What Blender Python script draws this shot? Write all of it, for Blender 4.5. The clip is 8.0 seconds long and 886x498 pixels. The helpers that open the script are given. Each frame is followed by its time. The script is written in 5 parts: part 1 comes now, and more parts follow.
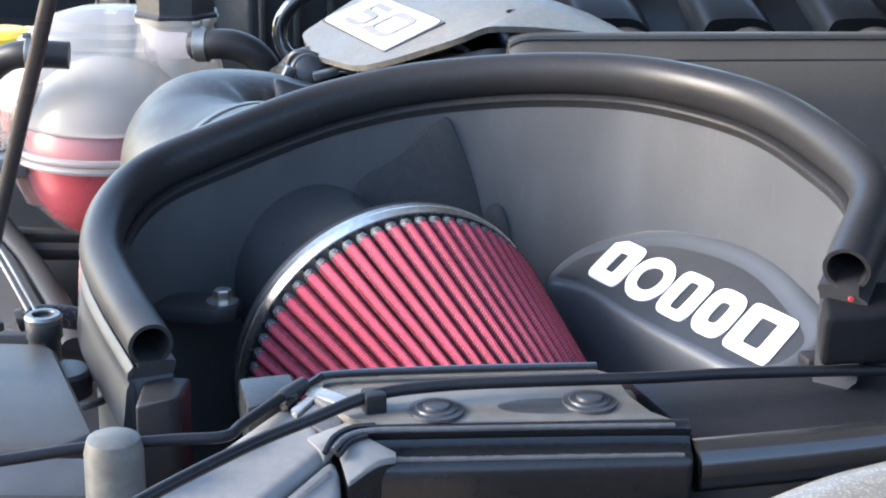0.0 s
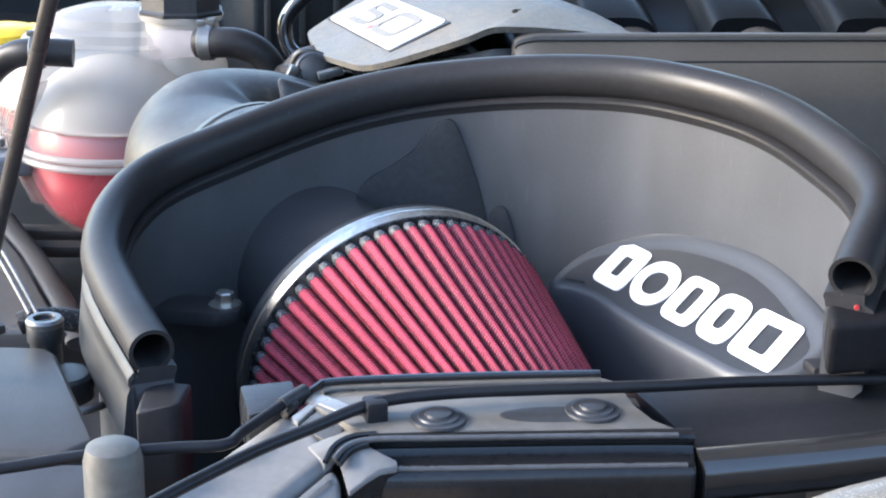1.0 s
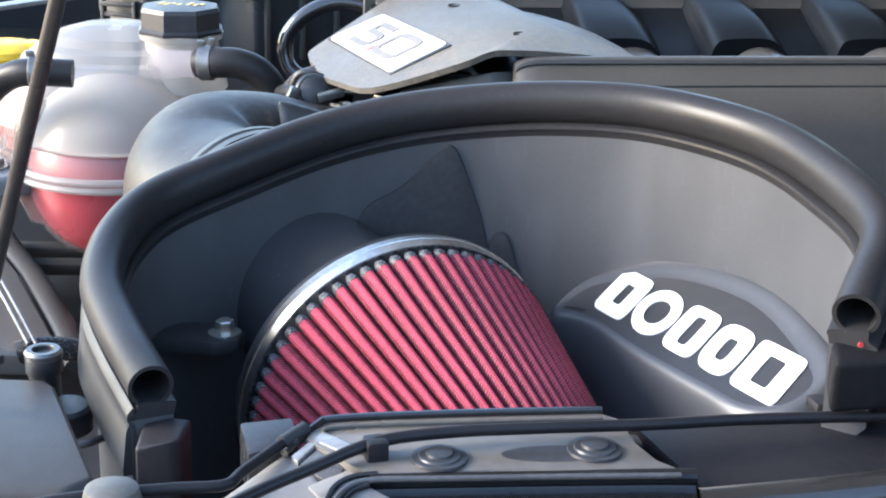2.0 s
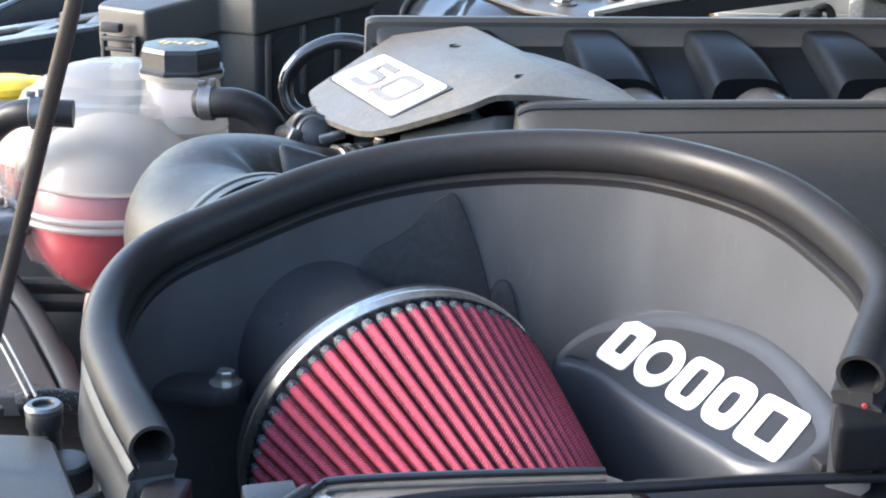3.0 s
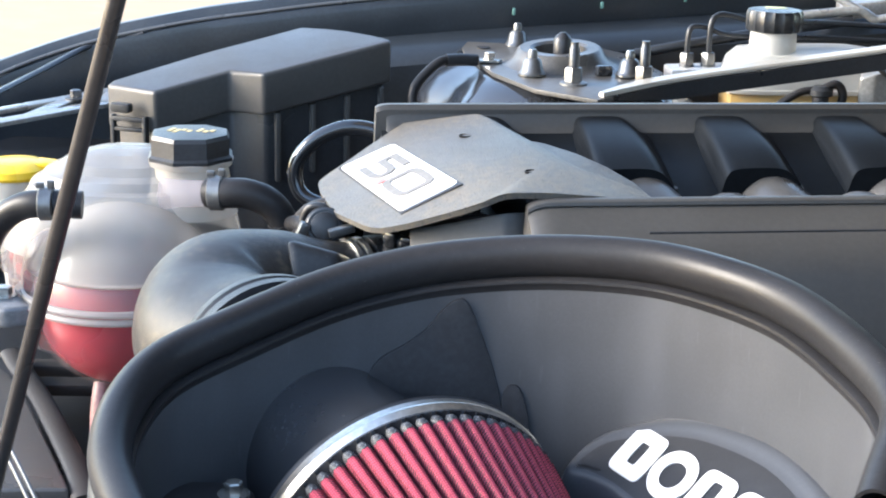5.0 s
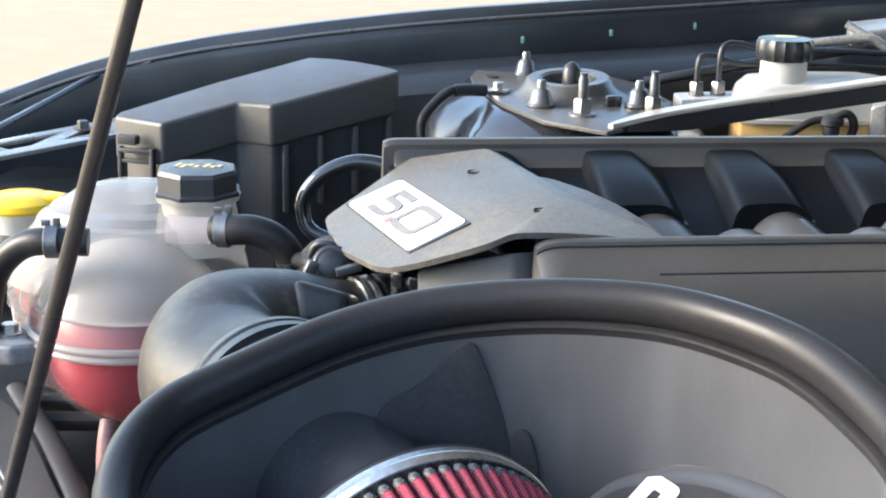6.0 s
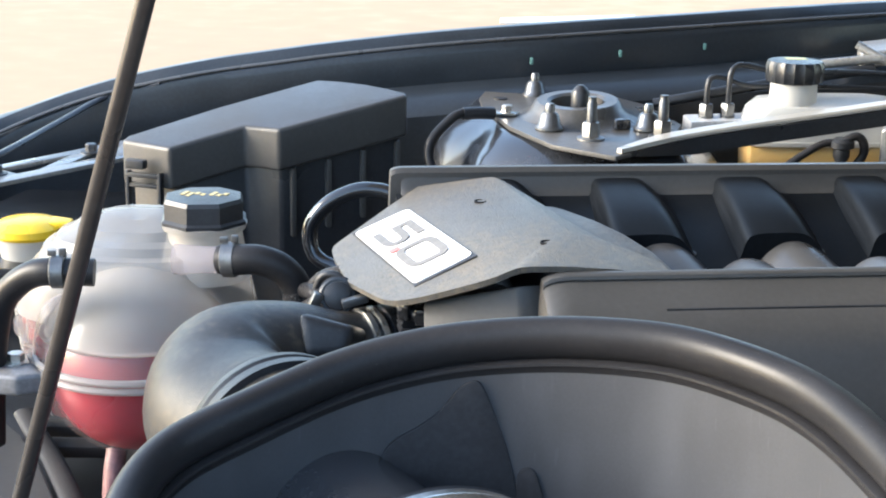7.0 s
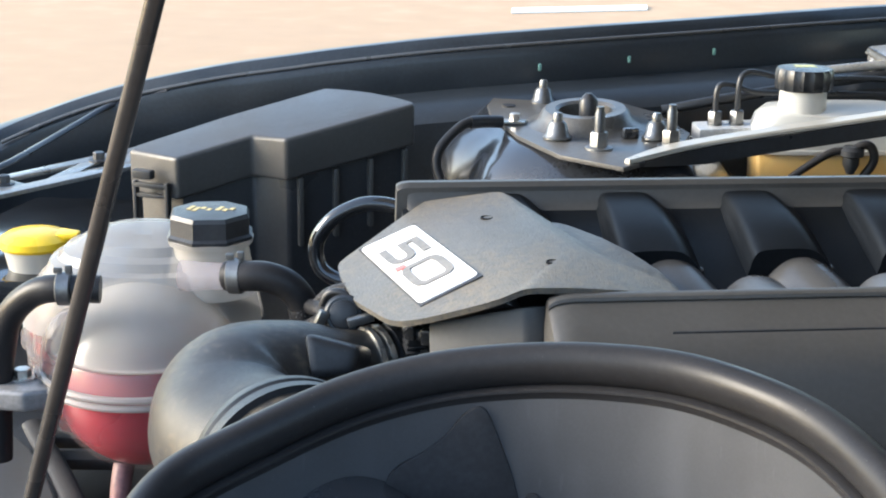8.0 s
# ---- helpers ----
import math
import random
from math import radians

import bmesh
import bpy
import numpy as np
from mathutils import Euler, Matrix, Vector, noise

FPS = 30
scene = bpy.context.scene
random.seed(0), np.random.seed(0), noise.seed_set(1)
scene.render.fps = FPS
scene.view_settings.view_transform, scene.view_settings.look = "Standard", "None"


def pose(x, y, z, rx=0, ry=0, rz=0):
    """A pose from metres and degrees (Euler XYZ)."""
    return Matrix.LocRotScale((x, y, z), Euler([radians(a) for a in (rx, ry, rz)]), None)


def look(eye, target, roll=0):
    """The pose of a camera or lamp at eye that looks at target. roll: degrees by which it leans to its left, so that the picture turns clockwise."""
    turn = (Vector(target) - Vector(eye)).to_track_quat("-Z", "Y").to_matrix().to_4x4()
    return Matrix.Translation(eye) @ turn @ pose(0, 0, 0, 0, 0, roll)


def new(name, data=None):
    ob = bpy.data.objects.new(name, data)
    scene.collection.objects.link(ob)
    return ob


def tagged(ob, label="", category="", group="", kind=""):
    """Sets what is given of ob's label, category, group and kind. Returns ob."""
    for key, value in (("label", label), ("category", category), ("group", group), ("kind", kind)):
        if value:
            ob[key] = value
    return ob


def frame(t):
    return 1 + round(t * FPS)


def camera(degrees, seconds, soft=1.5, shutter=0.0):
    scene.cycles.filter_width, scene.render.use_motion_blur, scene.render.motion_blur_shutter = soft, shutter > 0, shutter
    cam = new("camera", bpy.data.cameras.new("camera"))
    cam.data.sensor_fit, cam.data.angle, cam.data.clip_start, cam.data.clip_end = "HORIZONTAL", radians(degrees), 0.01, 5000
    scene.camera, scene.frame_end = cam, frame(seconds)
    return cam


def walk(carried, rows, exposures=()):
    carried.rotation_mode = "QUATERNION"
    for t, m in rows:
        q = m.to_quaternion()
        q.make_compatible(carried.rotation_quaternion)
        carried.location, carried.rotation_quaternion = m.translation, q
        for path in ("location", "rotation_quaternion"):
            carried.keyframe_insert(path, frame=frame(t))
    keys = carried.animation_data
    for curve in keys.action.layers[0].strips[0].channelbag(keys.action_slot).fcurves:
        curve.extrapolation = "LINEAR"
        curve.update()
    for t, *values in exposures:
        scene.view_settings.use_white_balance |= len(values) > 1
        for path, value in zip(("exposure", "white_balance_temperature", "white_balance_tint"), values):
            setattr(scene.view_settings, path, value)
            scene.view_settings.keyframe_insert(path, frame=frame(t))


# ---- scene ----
cam = camera(33.0, 8.0, soft=2.0)
EXPOSURES = [(0, 2.72, 6200, 11), (4, 2.66, 6350, 11), (5.2, 2.63, 6400, 10), (6.5, 2.50, 6550, 9), (7, 2.50, 6550, 9), (8, 2.32, 6600, 8)]
PATH = [
    (0, (0.278, -1.303, 1.102), (0.222, 0.595, 0.475), 1.4),
    (0.5, (0.278, -1.299, 1.103), (0.219, 0.597, 0.471), 1.5),
    (1, (0.28, -1.296, 1.107), (0.214, 0.599, 0.469), 1.5),
    (2.5, (0.277, -1.282, 1.13), (0.212, 0.615, 0.499), 1.6),
    (3, (0.276, -1.278, 1.14), (0.211, 0.623, 0.523), 1.6),
    (3.5, (0.277, -1.273, 1.149), (0.208, 0.633, 0.546), 1.5),
    (4, (0.275, -1.268, 1.159), (0.204, 0.642, 0.57), 1.6),
    (4.5, (0.275, -1.265, 1.167), (0.2, 0.649, 0.591), 1.6),
    (5, (0.274, -1.259, 1.177), (0.194, 0.658, 0.611), 1.4),
    (6.5, (0.275, -1.239, 1.2), (0.173, 0.683, 0.657), 1.1),
    (7, (0.278, -1.234, 1.21), (0.167, 0.688, 0.668), 1.0),
    (7.5, (0.281, -1.228, 1.22), (0.161, 0.692, 0.674), 0.9),
    (8, (0.282, -1.224, 1.232), (0.155, 0.692, 0.673), 0.8),
]
walk(cam, [(t, look(eye, target, roll)) for t, eye, target, roll in PATH], EXPOSURES)

# ---- light ----
SUN_ELEV, SUN_TURN = 22.0, 264.0
world = bpy.data.worlds.new("world")
scene.world = world
world.use_nodes = True
wn = world.node_tree
sky = wn.nodes.new("ShaderNodeTexSky")
sky.sky_type = "NISHITA"
sky.sun_disc = False
sky.sun_elevation = radians(SUN_ELEV)
sky.sun_rotation = radians(SUN_TURN)
sky.air_density, sky.dust_density = 1.0, 1.0
wn.nodes["Background"].inputs[1].default_value = 0.15
wn.links.new(sky.outputs[0], wn.nodes["Background"].inputs[0])
sun = new("sun", bpy.data.lights.new("sun", "SUN"))
sun.data.energy, sun.data.angle, sun.data.color = 1.5, radians(26), (1.0, 0.93, 0.84)
SUN_FROM = Vector((math.sin(radians(SUN_TURN)) * math.cos(radians(SUN_ELEV)), math.cos(radians(SUN_TURN)) * math.cos(radians(SUN_ELEV)), math.sin(radians(SUN_ELEV))))
sun.matrix_world = look(SUN_FROM * 20, (0, 0, 0))


# ---- materials ----
def mat(name, color, rough=0.5, metal=0.0, second=None, spread=0.35, size=60.0, bump=0.0, bump_size=900.0, coat=0.0, rough_var=0.12, spec=0.5, speck=None, speck_size=1400.0, speck_at=0.68):
    """A surface with two scales of colour variation, uneven gloss and fine relief."""
    m = bpy.data.materials.new(name)
    m.use_nodes = True
    nt = m.node_tree
    N, L = nt.nodes, nt.links
    b = N["Principled BSDF"]
    tc = N.new("ShaderNodeTexCoord")

    def noise_node(scale, detail=4.0):
        n = N.new("ShaderNodeTexNoise")
        n.inputs["Scale"].default_value, n.inputs["Detail"].default_value = scale, detail
        L.new(tc.outputs["Object"], n.inputs["Vector"])
        return n

    big, small = noise_node(size / 6), noise_node(size * 4)
    add = N.new("ShaderNodeMath")
    add.operation = "ADD"
    L.new(big.outputs[0], add.inputs[0])
    L.new(small.outputs[0], add.inputs[1])
    half = N.new("ShaderNodeMath")
    half.operation = "MULTIPLY"
    half.inputs[1].default_value = 0.5
    L.new(add.outputs[0], half.inputs[0])
    ramp = N.new("ShaderNodeValToRGB")
    second = second or tuple(min(1.0, c * (1 + spread)) for c in color)
    low = tuple(c * (1 - spread * 0.6) for c in color)
    ramp.color_ramp.elements[0].position, ramp.color_ramp.elements[0].color = 0.34, (*low, 1)
    ramp.color_ramp.elements[1].position, ramp.color_ramp.elements[1].color = 0.68, (*second, 1)
    mid = ramp.color_ramp.elements.new(0.5)
    mid.color = (*color, 1)
    L.new(half.outputs[0], ramp.inputs[0])
    out = ramp.outputs[0]
    if speck:
        sp = noise_node(speck_size, 2.0)
        cut = N.new("ShaderNodeMapRange")
        cut.inputs[1].default_value, cut.inputs[2].default_value = speck_at, speck_at + 0.06
        L.new(sp.outputs[0], cut.inputs[0])
        mix = N.new("ShaderNodeMix")
        mix.data_type = "RGBA"
        mix.inputs[7].default_value = (*speck, 1)
        L.new(cut.outputs[0], mix.inputs[0])
        L.new(out, mix.inputs[6])
        out = mix.outputs[2]
    L.new(out, b.inputs["Base Color"])
    rr = N.new("ShaderNodeMapRange")
    rr.inputs[1].default_value, rr.inputs[2].default_value = 0.3, 0.7
    rr.inputs[3].default_value, rr.inputs[4].default_value = max(0.02, rough - rough_var), min(1, rough + rough_var)
    L.new(big.outputs[0], rr.inputs[0])
    L.new(rr.outputs[0], b.inputs["Roughness"])
    b.inputs["Metallic"].default_value = metal
    b.inputs["Specular IOR Level"].default_value = spec
    if coat:
        b.inputs["Coat Weight"].default_value, b.inputs["Coat Roughness"].default_value = coat, 0.08
    if bump:
        bn = noise_node(bump_size, 3.0)
        bp = N.new("ShaderNodeBump")
        bp.inputs["Strength"].default_value, bp.inputs["Distance"].default_value = bump, 0.001
        L.new(bn.outputs[0], bp.inputs["Height"])
        L.new(bp.outputs[0], b.inputs["Normal"])
    return m


M_BLACK = mat("black_plastic", (0.021, 0.023, 0.026), 0.36, bump=0.25, bump_size=1500, spec=0.45, speck=(0.06, 0.058, 0.054), speck_size=600, speck_at=0.70)
M_MATTE = mat("matte_black", (0.026, 0.027, 0.030), 0.55)
M_RUBBER = mat("black_rubber", (0.020, 0.0195, 0.0205), 0.42, bump=0.10, bump_size=700, spread=0.25, spec=0.22, speck=(0.06, 0.058, 0.055), speck_size=500, speck_at=0.72)
M_BOX = mat("box_plastic", (0.058, 0.060, 0.0645), 0.36, spread=0.12, size=140, rough_var=0.03, spec=0.40)
# pale warm base: the reflection on the black slam panel's top, painted in
M_PANEL_SHEEN = mat("panel_sheen", (0.108, 0.099, 0.087), 0.34, bump=0.05, bump_size=400, spread=0.25, size=40, spec=0.35)
# the pad's field has a darker tone than the edge round it
M_PAD = mat("pad_plastic", (0.024, 0.025, 0.028), 0.36, bump=0.08, bump_size=500, spread=0.2, size=30, spec=0.4)
M_RIDGE = mat("pad_edge_plastic", (0.047, 0.050, 0.056), 0.36, spread=0.12, size=120, spec=0.45, rough_var=0.03)
M_DOME = mat("dome_paint", (0.020, 0.022, 0.026), 0.20, rough_var=0.06, coat=0.5)
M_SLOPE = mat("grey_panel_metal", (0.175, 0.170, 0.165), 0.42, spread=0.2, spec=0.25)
M_RUNNER = mat("runner_plastic", (0.0065, 0.0080, 0.0100), 0.42, bump=0.1, bump_size=1200, spec=0.10)
M_GREY = mat("grey_cover_plastic", (0.052, 0.050, 0.047), 0.45, bump=0.15, bump_size=1400, spread=0.15)
M_COVER = mat("satin_cover_plastic", (0.044, 0.043, 0.043), 0.42, bump=0.2, bump_size=900, spread=0.18, size=30, spec=0.28)
M_BADGE = mat("grained_cover_plastic", (0.094, 0.088, 0.078), 0.46, second=(0.150, 0.124, 0.088), bump=0.8, bump_size=560, spread=0.30, size=40, speck=(0.050, 0.046, 0.040), speck_size=520, speck_at=0.60)
M_DUCT = mat("dusty_black_plastic", (0.032, 0.030, 0.028), 0.36, second=(0.096, 0.078, 0.054), size=40, bump=0.35, bump_size=1100, spec=0.32)
M_SATIN = mat("satin_grey_plastic", (0.062, 0.061, 0.060), 0.30, spread=0.12)
M_GLOSS = mat("gloss_black", (0.012, 0.013, 0.015), 0.14, coat=0.6, rough_var=0.06)
M_BODY = mat("dark_body_paint", (0.019, 0.024, 0.030), 0.36, coat=0.08, rough_var=0.08, spec=0.4)
M_FLAKE = mat("silver_body_paint", (0.19, 0.172, 0.15), 0.42, metal=0.25, coat=0.2, speck=(0.32, 0.29, 0.24), speck_size=900, speck_at=0.55)
M_ZINC = mat("zinc_steel", (0.52, 0.50, 0.455), 0.28, metal=0.8, spread=0.2)
M_DARKSTEEL = mat("dark_steel", (0.085, 0.087, 0.09), 0.34, metal=0.7)
M_CHROME = mat("polished_band", (0.56, 0.54, 0.505), 0.34, metal=1.0, rough_var=0.06)
M_ALU = mat("brushed_aluminium", (0.50, 0.50, 0.49), 0.42, metal=0.4)
M_WHITE = mat("white_paint", (0.70, 0.70, 0.695), 0.45, spread=0.03)
M_DIGIT = mat("digit_grey", (0.15, 0.148, 0.145), 0.6, spec=0.2)
M_REDDOT = mat("red_accent", (0.62, 0.12, 0.10), 0.40)
M_YELLOW = mat("yellow_plastic", (0.80, 0.52, 0.02), 0.38, spread=0.06)
M_LABEL = mat("yellow_print", (0.55, 0.44, 0.20), 0.55)
M_FILTER = mat("oiled_red_gauze", (0.50, 0.082, 0.120), 0.85, spread=0.22, size=160, spec=0.12)


def weave(m, along, across):
    """Adds the threads of a woven cloth, in millimetres, as relief and slight shade."""
    nt = m.node_tree
    N, L = nt.nodes, nt.links
    tc = N.new("ShaderNodeTexCoord")
    both = N.new("ShaderNodeMath")
    both.operation = "MULTIPLY"
    for k, (axis, mm) in enumerate((("Z", along), ("Y", across))):
        w = N.new("ShaderNodeTexWave")
        w.bands_direction = axis
        w.inputs["Scale"].default_value = 2 * math.pi / (20 * mm * 0.001)
        w.inputs["Distortion"].default_value = 1.2
        w.inputs["Detail Scale"].default_value = 3.0
        L.new(tc.outputs["Object"], w.inputs["Vector"])
        L.new(w.outputs["Fac"], both.inputs[k])
    b = N["Principled BSDF"]
    old = b.inputs["Base Color"].links[0].from_socket
    mix = N.new("ShaderNodeMix")
    mix.data_type, mix.blend_type = "RGBA", "MULTIPLY"
    mix.inputs[0].default_value = 0.8
    rng = N.new("ShaderNodeMapRange")
    rng.inputs[3].default_value, rng.inputs[4].default_value = 0.50, 1.35
    L.new(both.outputs[0], rng.inputs[0])
    L.new(old, mix.inputs[6])
    L.new(rng.outputs[0], mix.inputs[7])
    L.new(mix.outputs[2], b.inputs["Base Color"])
    bp = N.new("ShaderNodeBump")
    bp.inputs["Strength"].default_value, bp.inputs["Distance"].default_value = 0.7, 0.0005
    L.new(both.outputs[0], bp.inputs["Height"])
    L.new(bp.outputs[0], b.inputs["Normal"])


weave(M_FILTER, 1.7, 1.3)


def wipe_marks(m, tone):
    """Faint upright run marks, and here and there a fine pale scratch."""
    nt = m.node_tree
    N, L = nt.nodes, nt.links
    tc = N.new("ShaderNodeTexCoord")
    b = N["Principled BSDF"]
    for scale, low, high, share in (((34, 34, 9), 0.48, 0.80, 0.45), ((210, 210, 14), 0.68, 0.78, 0.22), ((260, 260, 40), 0.735, 0.76, 0.30)):
        mp = N.new("ShaderNodeMapping")
        mp.inputs["Scale"].default_value = scale
        n = N.new("ShaderNodeTexNoise")
        n.inputs["Scale"].default_value, n.inputs["Detail"].default_value = 1.0, 1.0
        L.new(tc.outputs["Object"], mp.inputs["Vector"])
        L.new(mp.outputs[0], n.inputs["Vector"])
        cut = N.new("ShaderNodeMapRange")
        cut.interpolation_type = "SMOOTHSTEP"
        cut.inputs[1].default_value, cut.inputs[2].default_value, cut.inputs[4].default_value = low, high, share
        L.new(n.outputs[0], cut.inputs[0])
        mix = N.new("ShaderNodeMix")
        mix.data_type = "RGBA"
        mix.inputs[7].default_value = (*tone, 1)
        L.new(cut.outputs[0], mix.inputs[0])
        L.new(b.inputs["Base Color"].links[0].from_socket, mix.inputs[6])
        L.new(mix.outputs[2], b.inputs["Base Color"])


wipe_marks(M_BOX, (0.088, 0.091, 0.098))
M_WIRE = mat("black_wire", (0.022, 0.022, 0.024), 0.5)
M_BOOT = mat("satin_rubber", (0.034, 0.036, 0.040), 0.22, spec=1.0, rough_var=0.05, bump=0.03, bump_size=300)
M_TIP = mat("crimped_mesh", (0.022, 0.023, 0.026), 0.45, speck=(0.16, 0.165, 0.175), speck_size=800, speck_at=0.58, bump=0.6, bump_size=900)
M_MESH = mat("coated_wire", (0.020, 0.020, 0.023), 0.55, spec=0.25)
M_CABLE = mat("cable_sheath", (0.014, 0.014, 0.016), 0.42, spec=0.22)
M_END = mat("end_rubber", (0.008, 0.008, 0.009), 0.5, spec=0.09)
M_FUSE = mat("fuse_box_plastic", (0.054, 0.053, 0.051), 0.42, bump=0.25, bump_size=1500, spread=0.2)
M_BRAID = mat("woven_sleeve", (0.016, 0.016, 0.018), 0.42, speck=(0.09, 0.092, 0.095), speck_size=700, speck_at=0.58, bump=0.5, bump_size=1300, spec=0.15)
M_FRAME = mat("frame_grey", (0.030, 0.031, 0.034), 0.34, spec=0.35)
M_PLATE = mat("plate_paint", (0.078, 0.074, 0.068), 0.34, metal=0.1)
M_NUT = mat("dull_zinc", (0.17, 0.172, 0.17), 0.36, metal=0.85, spread=0.25)
M_BRACE = mat("cream_bar", (0.38, 0.355, 0.305), 0.38, metal=0.2, spread=0.06)
M_EDGE = mat("pale_rail_edge", (0.30, 0.30, 0.29), 0.33, metal=0.5)
M_GROUND = mat("sunlit_paving", (0.395, 0.258, 0.152), 0.85, second=(0.430, 0.305, 0.188), size=0.9, spread=0.10)
M_LINE = mat("road_paint", (0.85, 0.83, 0.78), 0.7, spread=0.05)
M_RED = mat("red_lens", (0.30, 0.02, 0.02), 0.4)


def clear_shell(name, color, share, rough=0.35, glow=0.35):
    """Milky plastic that lets part of what lies behind show through."""
    m = mat(name, color, rough, spread=0.05, size=20)
    nt = m.node_tree
    b, out = nt.nodes["Principled BSDF"], nt.nodes["Material Output"]
    b.inputs["Subsurface Weight"].default_value = 0.0
    tr = nt.nodes.new("ShaderNodeBsdfTransparent")
    tl = nt.nodes.new("ShaderNodeBsdfTranslucent")
    tl.inputs[0].default_value = (*color, 1)
    m1, m2 = nt.nodes.new("ShaderNodeMixShader"), nt.nodes.new("ShaderNodeMixShader")
    m1.inputs[0].default_value, m2.inputs[0].default_value = glow, share
    nt.links.new(b.outputs[0], m1.inputs[1])
    nt.links.new(tl.outputs[0], m1.inputs[2])
    nt.links.new(m1.outputs[0], m2.inputs[1])
    nt.links.new(tr.outputs[0], m2.inputs[2])
    nt.links.new(m2.outputs[0], out.inputs[0])
    return m


M_MILKY = clear_shell("milky_plastic", (0.56, 0.53, 0.485), 0.44, 0.22, 0.35)
M_LOBE = clear_shell("lobe_plastic", (0.24, 0.215, 0.205), 0.50, 0.32, 0.12)
M_HAZE = clear_shell("hazy_plastic", (0.50, 0.44, 0.45), 0.66, 0.2, 0.2)
M_CLEAR = clear_shell("clear_plastic", (0.70, 0.62, 0.63), 0.92, 0.2)
M_MILKY2 = clear_shell("milky_plastic_dense", (0.66, 0.655, 0.62), 0.12)
M_PALE = clear_shell("pale_yellow_shell", (0.88, 0.72, 0.42), 0.50, 0.25)
M_STEP = clear_shell("milky_ridge", (0.44, 0.43, 0.415), 0.46, 0.20, 0.3)
M_COOLANT = mat("red_coolant", (0.30, 0.012, 0.026), 0.25, spread=0.15, size=20)
M_AMBER = mat("amber_fluid", (0.90, 0.56, 0.10), 0.3, spread=0.15, size=20)

# ---- building blocks ----
BASES = {}


def thing(name, at, label, category, group="", kind=""):
    e = new(name)
    e.location = at
    e.empty_display_size = 0.02
    BASES[e.name] = Vector(at)
    return tagged(e, label, category, group, kind)


def root_of(ob):
    while ob.parent:
        ob = ob.parent
    return ob


def finish(bm, material, name, sharp=35.0, smooth=True):
    bmesh.ops.recalc_face_normals(bm, faces=bm.faces)
    for f in bm.faces:
        f.smooth = smooth
    lim = radians(sharp)
    for e in bm.edges:
        if len(e.link_faces) == 2:
            e.smooth = e.calc_face_angle(0.0) < lim
    me = bpy.data.meshes.new(name)
    bm.to_mesh(me)
    bm.free()
    me.materials.append(material)
    return me


def part(name, bm, material, parent, label="", sharp=35.0):
    base = BASES[root_of(parent).name]
    bmesh.ops.translate(bm, verts=bm.verts, vec=-base)
    ob = new(name, finish(bm, material, name, sharp))
    ob.parent = parent
    return tagged(ob, label)


def single(name, bm, material, at, label, category, group="", kind="", sharp=35.0):
    """A thing that is one mesh."""
    bmesh.ops.translate(bm, verts=bm.verts, vec=-Vector(at))
    ob = new(name, finish(bm, material, name, sharp))
    ob.location = at
    BASES[ob.name] = Vector(at)
    return tagged(ob, label, category, group, kind)


def spline(points, step=6, closed=False):
    """Catmull-Rom through tuples of any length."""
    p = [np.array(q, float) for q in points]
    n = len(p)
    out = []
    for k in range(n if closed else n - 1):
        if closed:
            a, b, c, d = p[k - 1], p[k], p[(k + 1) % n], p[(k + 2) % n]
        else:
            a, b, c, d = p[max(k - 1, 0)], p[k], p[k + 1], p[min(k + 2, n - 1)]
        for j in range(step):
            t = j / step
            out.append(0.5 * (2 * b + (c - a) * t + (2 * a - 5 * b + 4 * c - d) * t * t + (3 * b - a - 3 * c + d) * t ** 3))
    if not closed:
        out.append(p[-1])
    return out


def loft(bm, rings, closed=True, caps=(True, True)):
    vs = [[bm.verts.new(q) for q in ring] for ring in rings]
    n = len(vs[0])
    for a, b in zip(vs, vs[1:]):
        for k in range(n if closed else n - 1):
            j = (k + 1) % n
            try:
                bm.faces.new((a[k], a[j], b[j], b[k]))
            except ValueError:
                pass
    if closed and caps[0]:
        bm.faces.new(vs[0][::-1])
    if closed and caps[1]:
        bm.faces.new(vs[-1])
    return bm


def frames_along(pts, up=(0, 0, 1)):
    """Along, side and top directions at each point, kept free of twist."""
    pts = [Vector(q[:3]) for q in pts]
    out, side = [], None
    for k, q in enumerate(pts):
        along = (pts[min(k + 1, len(pts) - 1)] - pts[max(k - 1, 0)]).normalized()
        if side is None:
            side = along.cross(Vector(up))
            if side.length < 1e-3:
                side = along.cross(Vector((1, 0, 0)))
        side = (side - along * side.dot(along)).normalized()
        out.append((q, along, side, side.cross(along)))
    return out


def tube(points, r=None, sides=14, step=6, caps=True, smooth=True, bm=None, flat=1.0):
    """A round bar or hose; points may carry their own radius as a fourth number."""
    pts = spline(points, step) if smooth else [np.array(q, float) for q in points]
    bm = bm or bmesh.new()
    rings = []
    for p, (q, al, sd, tp) in zip(pts, frames_along(pts)):
        rad = r if r is not None else p[3]
        rings.append([q + (sd * math.cos(a) + tp * math.sin(a) * flat) * rad for a in (2 * math.pi * k / sides for k in range(sides))])
    return loft(bm, rings, True, (caps, caps))


